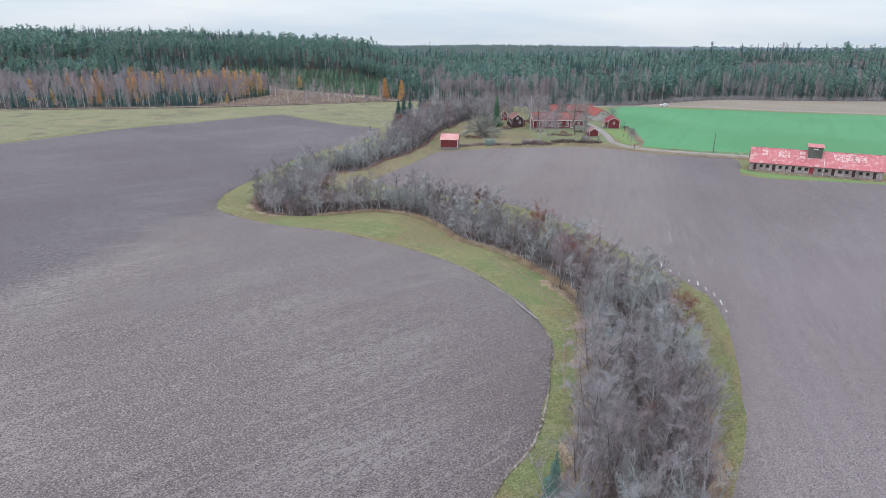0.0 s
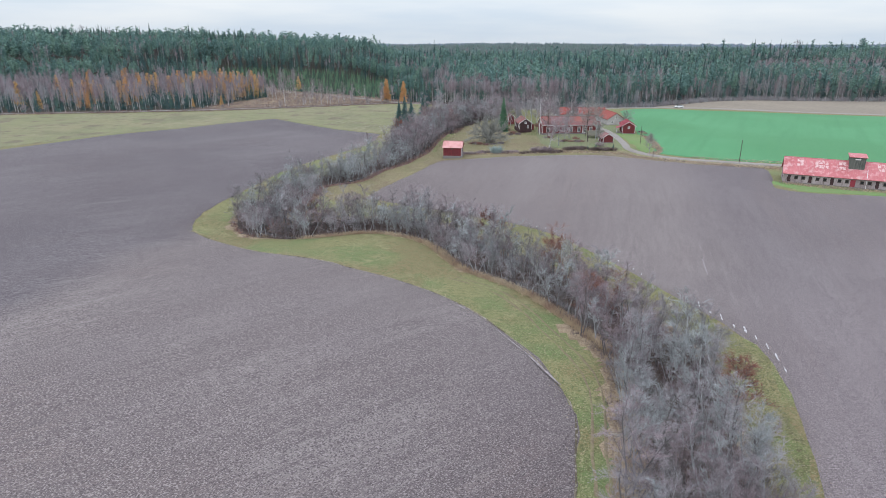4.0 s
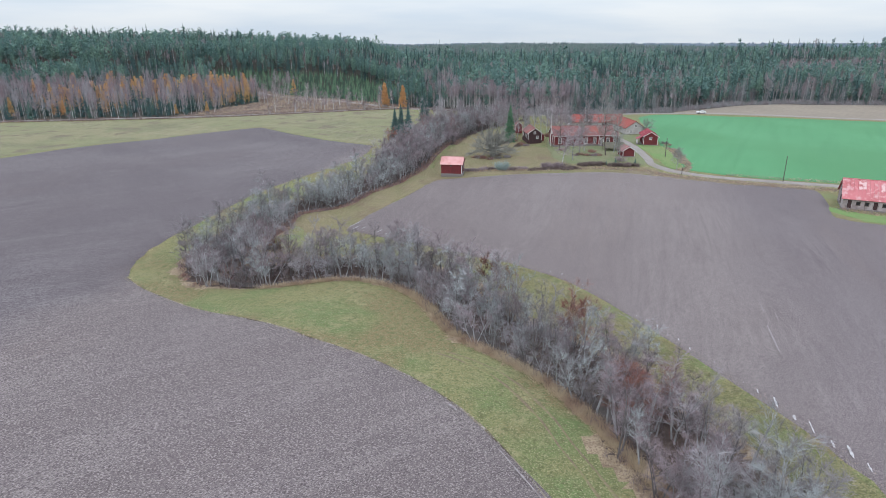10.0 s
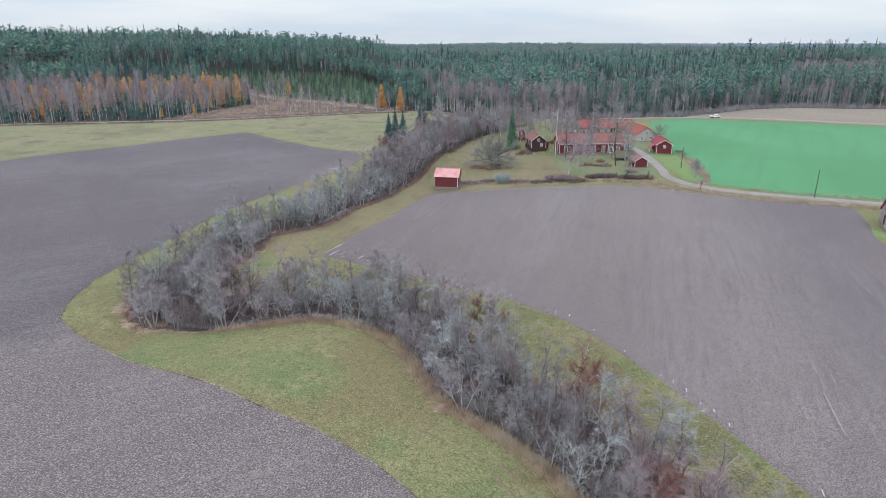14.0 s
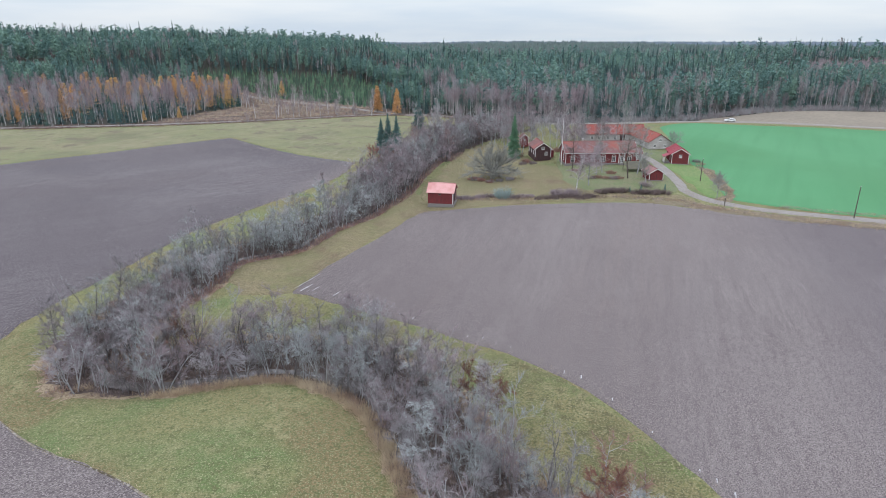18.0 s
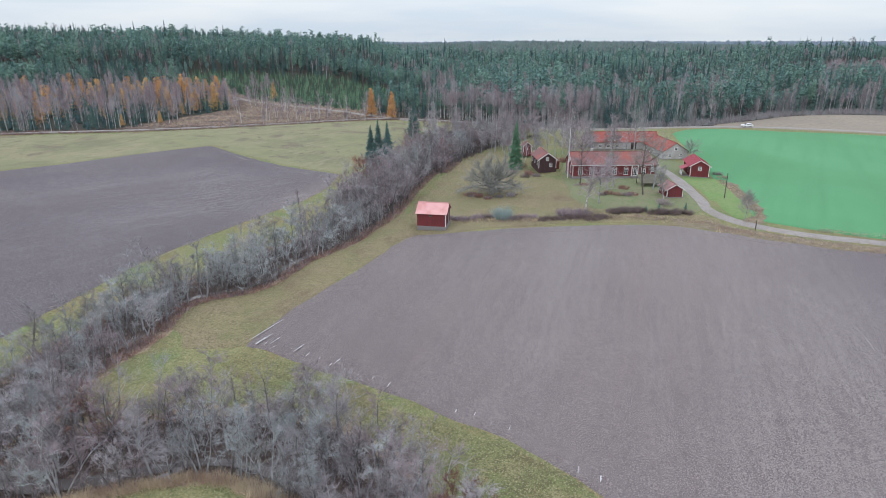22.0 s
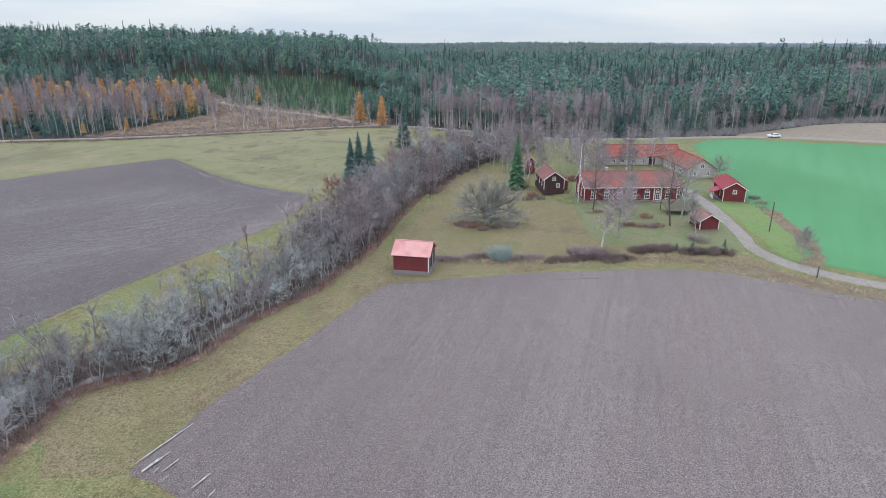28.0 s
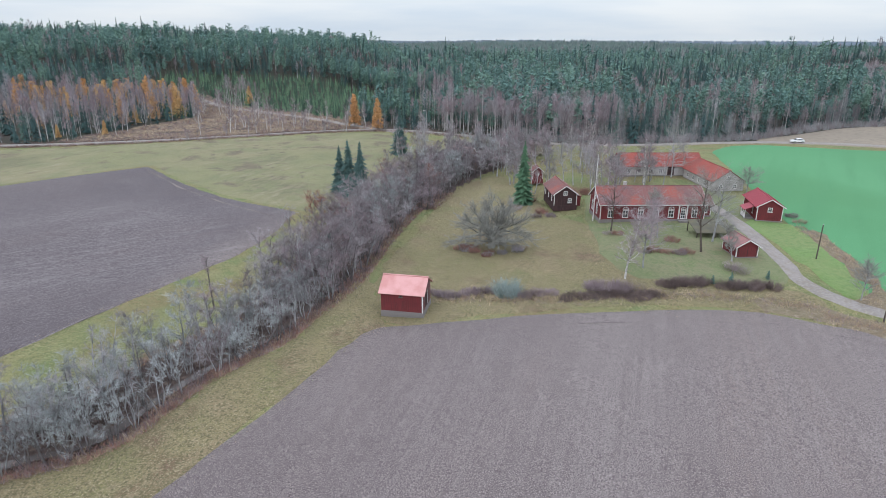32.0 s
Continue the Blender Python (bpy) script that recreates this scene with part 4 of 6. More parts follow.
wins = [(x, 0.38, 1.15, 1.45, "arch") for x in (1.5, 4.4, 7.4, 10.4, 13.4, 18.0)] + [(15.85, 0.12, 1.0, 1.7, "arch")]
MAIN = house("farmhouse", at(49.0, 42.9, 1.0, 2.0), 20.6, 8.0, 3.55, 6.1, M_red, M_roof_tile, "long red wooden farmhouse with white windows and clay-tile roof", "house", found=0.45, battens=0.4, over=0.45,
             front=wins, left=[(1.2, 0.6, 1.1, 1.6, "arch"), (4.6, 0.6, 1.1, 1.6, "arch"), (3.3, 3.2, 0.9, 1.0, "cross")], right=[(3.0, 0.6, 1.1, 1.6, "cross")])
chimney(MAIN, -4.5, 0.5, 5.6, 6.8, 0.55)
for x in (5.05, 6.65):
    part("pilaster", Mesh().box((x, -4.12, 0.45), (x + 0.24, -4.02, 3.5)), M_white, MAIN, "white pilaster beside the entrance")
part("eaves_board", Mesh().box((-10.6, -4.5, 3.28), (10.6, -4.46, 3.46)), M_white, MAIN, "white eaves board")
part("entrance_step", Mesh().box((5.1, -5.2, -0.3), (6.9, -4.1, 0.3)), M_stone, MAIN, "stone entrance step")
LOBBY = house("entrance_lobby", at(60.6, 44.0, 1.0, 2.0), 2.2, 4.0, 2.8, 4.0, M_red, M_roof_tile, "low red lobby at the farmhouse gable", "lobby", found=0.4, front=[(0.6, 0.6, 0.9, 1.2, "cross")])

HUT = house("guest_cottage", at(72.75, 43.6, 1.0, -100), 9.4, 4.7, 3.05, 4.45, M_red, M_roof_red, "small red cottage with a bright red metal roof", "cottage", found=0.25, ribs=0.5, battens=0.3, over=0.45,
            right=[(1.7, 1.75, 0.85, 0.85, "cross")], front=[(6.2, 0.7, 0.8, 1.2, "cross")])
PORCH = part("porch", Mesh().box((0.6, -4.2, -0.4), (3.4, -2.42, 0.25)), M_stone, HUT, "small open porch")
part("porch_roof", Mesh().slab([(0.3, -4.5, 2.0), (3.7, -4.5, 2.0), (3.7, -2.3, 2.9), (0.3, -2.3, 2.9)], 0.1), M_roof_red, PORCH, "red lean-to porch roof")
for x in (0.65, 1.95, 3.22):
    part("porch_post", Mesh().box((x, -4.18, 0.25), (x + 0.13, -4.05, 1.98)), M_white, PORCH, "white porch post")
part("porch_rail", Mesh().box((0.8, -4.15, 0.95), (3.2, -4.07, 1.07)).box((0.8, -4.14, 0.3), (3.2, -4.08, 0.9)), M_white, PORCH, "white boarded balustrade")

DARK = house("old_storehouse", at(33.7, 54.4, 1.0, -86), 9.6, 4.9, 2.75, 4.45, M_darkred, M_roof_tile, "old dark-stained timber storehouse with tiled roof", "storehouse", found=0.3, battens=0.3, over=0.4,
             right=[(2.75, 0.55, 0.8, 0.95, "cross"), (1.75, 2.25, 0.8, 0.8, "cross")], front=[(1.0, 0.6, 0.8, 1.1, "cross"), (4.0, 0.6, 0.8, 1.1, "cross"), (7.0, 0.6, 0.8, 1.1, "cross")])
part("lean_to", Mesh().box((0.5, 2.46, -0.2), (3.6, 3.6, 1.9)), M_red, DARK, "red boarded lean-to")
part("lean_to_roof", Mesh().slab([(3.8, 3.85, 1.85), (0.3, 3.85, 1.85), (0.3, 2.5, 2.5), (3.8, 2.5, 2.5)], 0.08), M_roof_tile, DARK)

GARAGE = house("red_garage", at(58.3, 20.7, 1.0, -86), 4.6, 3.7, 1.85, 2.95, M_red, M_roof_faded, "low red wooden garage beside the gravel road", "garage", found=0.1, battens=0.25, over=0.4)
part("garage_door", Mesh().box((2.3, -1.5, 0.1), (2.34, 1.5, 1.75)), M_red, GARAGE, "boarded red double door")
for y in (-1.5, 0.0, 1.5):
    part("door_batten", Mesh().box((2.34, y - 0.04, 0.1), (2.37, y + 0.04, 1.75)), M_darkred, GARAGE)
LEAN = thing("open_shelter", at(57.4, 31.0, 1.0, 3), "low open shelter with a dark mossy roof beside the farmhouse", "shelter")
part("roof", Mesh().slab([(-3.6, -2.4, 0.95), (3.6, -2.4, 0.95), (3.6, 2.2, 2.2), (-3.6, 2.2, 2.2)], 0.1), M_moss, LEAN, "mossy felt roof")
for x in (-3.4, 0.0, 3.4):
    for y, z in ((-2.2, 0.88), (2.0, 2.02)):
        part("post", Mesh().box((x - 0.07, y - 0.07, -0.4), (x + 0.07, y + 0.07, z)), M_pole, LEAN)

WING = house("stone_stable", at(64.0, 84.2, 1.0, 1), 21.0, 8.6, 2.7, 5.2, M_plaster, M_roof_orange, "whitewashed stone stable with an orange clay-tile roof", "stable", found=0.3, trim=False,
             front=[(x, 0.6, 1.0, 1.0, "cross") for x in (1.6, 4.2, 7.2, 9.8)] + [(12.0, 0.05, 1.8, 2.1, "barndoor")])
dorm = part("dormer", Mesh().box((-6.0, -4.2, 2.6), (-3.4, -1.0, 3.9)), M_white, WING, "white-boarded dormer with a loft hatch")
part("dormer_roof", Mesh().slab([(-6.3, -4.5, 3.75), (-4.7, -4.5, 4.7), (-4.7, -0.2, 4.7), (-6.3, -0.2, 3.75)], 0.08).slab([(-4.7, -4.5, 4.7), (-3.1, -4.5, 3.75), (-3.1, -0.2, 3.75), (-4.7, -0.2, 4.7)], 0.08), M_roof_orange, dorm)
part("dormer_gable", Mesh().add([(-6.0, -4.2, 3.9), (-3.4, -4.2, 3.9), (-4.7, -4.2, 4.65), (-6.0, -1.0, 3.9), (-3.4, -1.0, 3.9), (-4.7, -1.0, 4.65)], [(0, 1, 2), (5, 4, 3), (1, 4, 5, 2), (2, 5, 3, 0), (0, 3, 4, 1)]), M_white, dorm)
part("loft_hatch", Mesh().box((-5.3, -4.23, 2.75), (-4.1, -4.205, 3.8)), M_stone, dorm, "grey loft hatch")
for x in (-4.0, 4.0):
    chimney(WING, x, 0.2, 4.8, 5.9, 0.6)
ANNEX = house("stable_wing", at(73.5, 71.0, 1.0, -86), 15.6, 7.4, 2.6, 4.95, M_plaster, M_roof_orange, "whitewashed gabled wing of the stable with orange tiles", "stable", found=0.3, trim=False,
              right=[(1.4, 0.5, 0.9, 1.0, "cross"), (4.7, 0.5, 0.9, 1.0, "cross"), (3.0, 2.5, 1.0, 1.0, "cross")], front=[(x, 0.5, 1.0, 1.1, "cross") for x in (2.0, 5.0, 8.0, 11.0)])

bars = [(0.9 + 1.62 * i, 0.05 if i in (0, 3, 6, 12, 15, 18) else 0.85, 0.85, 1.75 if i in (0, 3, 6, 12, 15, 18) else 0.8, "barndoor" if i in (0, 3, 6, 12, 15, 18) else "hatch") for i in range(19) if i != 9]
BARN = house("long_barn", at(105.2, -43.1, 0.0, -27.0), 32.4, 9.0, 2.6, 5.9, M_oldwall, M_roof_barn, "long weathered barn with a faded red sheet roof", "barn", found=0.25, ribs=0.75, trim=False, over=0.5, front=bars, left=[(3.2, 0.05, 2.4, 2.1, "barndoor"), (3.6, 3.0, 1.2, 1.2, "hatch")])
tower = part("hay_tower", Mesh().box((-1.9, -2.3, 3.6), (1.5, 0.9, 7.4)), M_towerboard, BARN, "grey boarded ventilation tower on the barn roof")
part("tower_roof", Mesh().slab([(-2.2, -2.7, 7.45), (1.8, -2.7, 7.45), (1.8, 1.3, 7.9), (-2.2, 1.3, 7.9)], 0.12), M_roof_barn, tower, "red sheet tower roof")
part("tower_window", Mesh().box((-0.8, -2.34, 6.7), (0.4, -2.3, 7.0)), M_white, tower, "narrow white tower window")
part("red_door", Mesh().box((-1.2, -4.56, 0.25), (-0.1, -4.5, 2.0)), M_roof_red, BARN, "bright red plank door")
part("drain_pipe", Mesh().tube([(2.2, -4.75, -0.2), (2.2, -4.75, 2.4), (2.2, -3.0, 4.6)], [0.06, 0.06, 0.06], 6), M_white, BARN, "pale drain pipe")
rng = random.Random(5)
for x0, n in ((-13.4, 4), (-9.3, 8), (-3.9, 4), (4.4, 14), (9.2, 8)):
    for i in range(n):
        x = x0 + (i // 2) * 0.78 + rng.uniform(-0.05, 0.05)
        y = (-1.6 if i % 2 else -2.7) + rng.uniform(-0.15, 0.15)
        zz = [2.6 + 0.13 + (q + 4.5) * 3.3 / 4.5 + 0.05 for q in (y, y + 0.9)]
        part("roof_sheet", Mesh().slab([(x, y, zz[0]), (x + 0.68, y, zz[0]), (x + 0.68, y + 0.9, zz[1]), (x, y + 0.9, zz[1])], 0.03), M_rust, BARN, "worn pale roof sheet")
OUTH = house("small_red_outhouse", at(31.5, 77, 0.9, -85), 3.0, 2.6, 2.2, 3.3, M_red, M_roof_tile, "small red outhouse with a pitched roof among bare trees", "outhouse", found=0.15, right=[(0.8, 0.9, 0.5, 0.6, "cross")])
COT = house("woodland_cottage", at(13.5, 104, -0.3, -30), 6.0, 5.0, 2.6, 4.6, M_red, M_roof_pink, "red cottage with a pale red roof among bare trees", "cottage", found=0.2, front=[(1, 0.7, 0.9, 1.0, "cross"), (3.8, 0.7, 0.9, 1.0, "cross")])

# ------------------------------------------------------------ trees


def bent(p, d, length, segs, rnd, wob, lift=0.0):
    pts = [Vector(p)]
    d = Vector(d).normalized()
    for _ in range(segs):
        d = (d + Vector((rnd.gauss(0, wob), rnd.gauss(0, wob), rnd.gauss(0, wob) + lift))).normalized()
        pts.append(pts[-1] + d * (length / segs))
    return pts


def twig(m, p, d, length, width, slot=0):
    s = d.orthogonal().normalized() * width
    m.add([p - s, p + s, p + d * length], [(0, 1, 2)], slot)


@functools.lru_cache(None)
def bare_tree_meshes(seed, height, spread, limbs, stems, twigs, droop):
    """Trunk with its limbs and branches, and the haze of fine twigs, of a leafless broadleaf tree."""
    r = random.Random(seed)
    trunk, crown = Mesh(), Mesh()
    for s in range(stems):
        lean = 0.06 if stems == 1 else 0.24
        a = 6.28 * (s + r.random() * 0.6) / stems
        base = Vector((0.3 * math.cos(a), 0.3 * math.sin(a), -0.3)) if stems > 1 else Vector((0, 0, -0.3))
        hh = height * r.uniform(0.78, 1.0)
        pts = bent(base, (lean * math.cos(a), lean * math.sin(a), 1), hh * 0.95, 7, r, 0.05 if stems == 1 else 0.09, 0.03)
        r0 = height * (0.0145 if stems == 1 else 0.011)
        trunk.tube(pts, [r0 * (1 - 0.88 * i / 7) + 0.012 for i in range(8)], 5)
        for k in range(limbs):
            f = r.uniform(0.16, 1.0) ** 0.72
            i = min(int(f * 7), 6)
            p = pts[i].lerp(pts[i + 1], f * 7 - i)
            ang = r.uniform(0, 6.28)
            d = Vector((math.cos(ang), math.sin(ang), r.uniform(0.2, 1.05) + 0.35 * f))
            ln = spread * (1.08 - 0.42 * f) * r.uniform(0.5, 1.15)
            bp = bent(p, d, ln, 4, r, 0.24, 0.07 - 0.3 * droop)
            rb = min(max(r0 * (1 - 0.85 * f) * 0.5, 0.02), 0.05)
            trunk.tube(bp, [rb * 1.2, rb, rb * 0.8, rb * 0.55, 0.008], 3)
            for j in range(6):
                g = r.uniform(0.2, 1.0)
                ii = min(int(g * 4), 3)
                q = bp[ii].lerp(bp[ii + 1], g * 4 - ii)
                dd = ((bp[ii + 1] - bp[ii]).normalized() + Vector((r.gauss(0, 0.6), r.gauss(0, 0.6), r.gauss(0.12, 0.4)))).normalized()
                l2 = ln * r.uniform(0.25, 0.55)
                twig(trunk, q, dd, l2, r.uniform(0.012, 0.019))
                for _ in range(max(4, int(twigs * 0.78))):
                    w = q + dd * (l2 * r.uniform(0.1, 1.0))
                    d2 = (dd + Vector((r.gauss(0, 0.65), r.gauss(0, 0.65), r.gauss(0.15 - droop, 0.5)))).normalized()
                    twig(crown, w, d2, r.uniform(0.3, 0.85) * (0.5 + spread / 5), r.uniform(0.0075, 0.0115))
    return trunk, crown


@functools.lru_cache(None)
def bare_tree_data(seed, height, spread, limbs, stems, twigs, droop, bark, tint):
    t, c = bare_tree_meshes(seed, height, spread, limbs, stems, twigs, droop)
    return t.data("trunk", bark), c.data("crown", tint)


def bare_tree(m, spec, bark, tint, label, category="tree", group="", name="bare_tree"):
    t, c = bare_tree_data(*spec, bark, tint)
    ob = thing(name, m, label, category, group)
    part("trunk", t, None, ob)
    part("crown", c, None, ob)
    return ob


@functools.lru_cache(None)
def conifer_arrays(seed, height, radius, tiers, per, kind, first=0.0):
    """first: how far up the crown begins, for trees of which only the top can be seen. Vertices, triangles and slots (0 needles, 1 bark) of a spruce, pine, larch or bare birch."""
    r = random.Random(seed)
    v, f, s = [], [], []

    def tri(a, b, c, k=0):
        o = len(v)
        v.extend([a, b, c])
        f.append((o, o + 1, o + 2))
        s.append(k)

    def trunk(r0, top):
        for k in range(3):
            a0, a1 = 2.1 * k, 2.1 * (k + 1)
            p, q = (r0 * math.cos(a0), r0 * math.sin(a0), -0.5), (r0 * math.cos(a1), r0 * math.sin(a1), -0.5)
            tri(p, q, (0, 0, top), 1)

    if kind == "spruce":
        trunk(radius * 0.09, height)
        for i in range(tiers):
            f0 = first + (1 - first) * i / (tiers - 1)
            z = height * (0.06 + 0.92 * f0)
            rr = radius * (1 - f0) ** 0.85 * r.uniform(0.85, 1.12) + 0.12
            n = max(4, int(per * (1 - 0.5 * f0)))
            off = r.uniform(0, 6.28)
            for k in range(n):
                a = off + 6.283 * k / n + r.gauss(0, 0.12)
                L = rr * r.uniform(0.55, 1.2)
                w = L * (0.42 if kind == "spruce" else 0.5) + 0.12
                dz = -L * (0.38 if kind == "spruce" else 0.12) + r.gauss(0, 0.08 if kind == "spruce" else 0.25)
                ca, sa = math.cos(a), math.sin(a)
                dz += r.uniform(-0.6, 0.6) * height / tiers
                root, tip = (0, 0, z + 0.4 * (height / tiers)), (ca * L, sa * L, z + dz)
                mid = L * 0.55
                m1, m2 = (ca * mid - sa * w * 0.6, sa * mid + ca * w * 0.6, z + dz * 0.62 - 0.1), (ca * mid + sa * w * 0.6, sa * mid - ca * w * 0.6, z + dz * 0.62 - 0.1)
                tri(root, m1, tip)
                tri(root, tip, m2)
    elif kind in ("pine", "larch"):
        pine = kind == "pine"
        trunk(radius * (0.075 if pine else 0.06), height * 0.97)
        start = 0.46 if pine else 0.14
        size = height * (0.040 if pine else 0.036)
        for i in range(tiers):
            f0 = max(first, start) + (0.99 - max(first, start)) * (i + r.random()) / tiers
            g = (f0 - start) / (1 - start)
            env = radius * (max(0.0, 1 - g ** 2.4) ** 0.75 * (0.55 + 0.45 * min(1, g * 3)) if pine else (1 - g) ** 0.75)
            for k in range(max(2, int(per * (0.35 + env / radius)))):
                a, o = r.uniform(0, 6.283), env * r.uniform(0.3, 1.08)
                c = Vector((math.cos(a) * o, math.sin(a) * o, height * f0 + r.gauss(0, 0.02) * height - (0.0 if pine else 0.25 * o)))
                for _ in range(5):
                    u = Vector((r.gauss(0, 1), r.gauss(0, 1), r.gauss(0, 0.6))).normalized()
                    o = c + u * size * r.uniform(0.2, 1.6)
                    u = Vector((r.gauss(0, 1), r.gauss(0, 1), r.gauss(0, 0.6))).normalized() * size * r.uniform(0.7, 1.5)
                    w = Vector((r.gauss(0, 1), r.gauss(0, 1), r.gauss(0, 0.6))).normalized() * size * r.uniform(0.5, 1.1)
                    tri(tuple(o - u * 0.6 - w * 0.5), tuple(o + u), tuple(o - u * 0.4 + w))
    else:
        low = 0.4 if kind == "birch" else 0.08
        trunk(0.011 * height, height * 0.97)
        for k in range(tiers * per):
            g = r.random() ** 0.8
            p = Vector((0, 0, height * (max(low, first) + (0.9 - max(low, first)) * g)))
            a = r.uniform(0, 6.28)
            L = radius * (1.15 - 0.75 * g) * r.uniform(0.6, 1.2)
            d = Vector((math.cos(a), math.sin(a), r.uniform(0.7, 1.7))).normalized()
            e = p + d * L
            sd = d.orthogonal().normalized() * 0.035
            tri(tuple(p - sd), tuple(p + sd), tuple(e))
            for _ in range(4):
                q = p.lerp(e, r.uniform(0.3, 1.0))
                dd = (d + Vector((r.gauss(0, 0.6), r.gauss(0, 0.6), r.gauss(0.1, 0.5)))).normalized()
                sd = dd.orthogonal().normalized() * 0.035
                tri(tuple(q - sd), tuple(q + sd), tuple(q + dd * L * 0.6))
    return np.array(v), np.array(f), np.array(s)


def forest(name, spots, kind, mats, bark, size, label, seed, tiers=9, per=8, radius=0.2, first=0.0, slim=0.2):
    """Many far trees as one object. spots: rows of x, y and a size factor."""
    rng = np.random.default_rng(seed)
    V, F, S, o = [], [], [], 0
    for x, y, k in spots:
        h = size * k * rng.uniform(0.8, 1.15)
        v, f, s = conifer_arrays(int(rng.integers(9)) + seed * 10, 10.0, radius * 10, tiers, per, kind, first)
        a = rng.uniform(0, 6.28)
        c, d = math.cos(a), math.sin(a)
        w = h / 10 * rng.uniform(1 - slim, 1 + slim)
        V.append(np.stack([(v[:, 0] * c - v[:, 1] * d) * w + x, (v[:, 0] * d + v[:, 1] * c) * w + y, v[:, 2] * h / 10], 1))
        F.append(f + o)
        S.append(np.where(s == 1, len(mats), int(rng.integers(len(mats)))))
        o += len(v)
    V = np.concatenate(V)
    n = [len(q) for q in F]
    xy = np.array(spots)[:, :2]
    z = ground_z(xy[:, 0], xy[:, 1])
    cnt = [3 * k for k in n]
    V[:, 2] += np.repeat(z, cnt)
    ob = new(name, array_mesh(name, V, np.concatenate(F), [*mats, bark], np.concatenate(S)))
    return tagged(ob, label, "forest", kind="stuff")


def single(name, m, kind, h, mats, bark, label, seed, tiers=16, per=11, radius=0.17, category="tree", group=""):
    v, f, s = conifer_arrays(seed, h, radius * h, tiers, per, kind)
    ob = thing(name, m, label, category, group)
    for slot, nm, mt in ((0, "crown", mats), (1, "trunk", bark)):
        ff = f[s == slot]
        part(nm, array_mesh(nm, v[ff].reshape(-1, 3), np.arange(3 * len(ff)).reshape(-1, 3), [mt]), None, ob)
    return ob


def scatter(n, x0, x1, y0, y1, keep, gap, seed, sizes=(0.8, 1.15)):
    """Random places at least about gap apart where keep(x, y) holds."""
    rng = np.random.default_rng(seed)
    taken, out = set(), []
    P = np.stack([rng.uniform(x0, x1, n * 6), rng.uniform(y0, y1, n * 6)], 1)
    ok = keep(P[:, 0], P[:, 1])
    for (x, y) in P[ok]:
        c = (int(x // gap), int(y // gap))
        if c in taken:
            continue
        taken.add(c)
        out.append((x, y, rng.uniform(*sizes)))
        if len(out) >= n:
            break
    return out


def in_view(x, y):
    """The wedge of country that lies ahead of the path."""
    return (np.abs(x + 5) < 60 + (y + 214) * 0.76) & (y > 100)


def open_land(x, y):
    """Fields, meadow, clearing and yard, where no wood stands."""
    road_y = np.interp(x, FOREST_ROAD[:, 0], FOREST_ROAD[:, 1])
    south = y < road_y + 4
    clearing = (x > -128) & (x < -14) & (y < np.interp(x, [-140, -118, -105, -78, -49, -26, -14], [290, 268, 252, 228, 207, 186, 170]))
    clearing &= x > np.interp(y, [130, 165, 200, 235, 275, 290], [-126, -116, -106, -116, -138, -142])
    stub = (x > 92) & (y < np.interp(x, [92, 118, 135, 168, 200, 276, 345], [132, 146, 157, 177, 185, 169, 134]))
    return south | clearing | stub


def pink_glade(x, y):
    return (x > 285 - 0.35 * (y - 380)) & (y > 360) & (y < 470) & (x < 640)


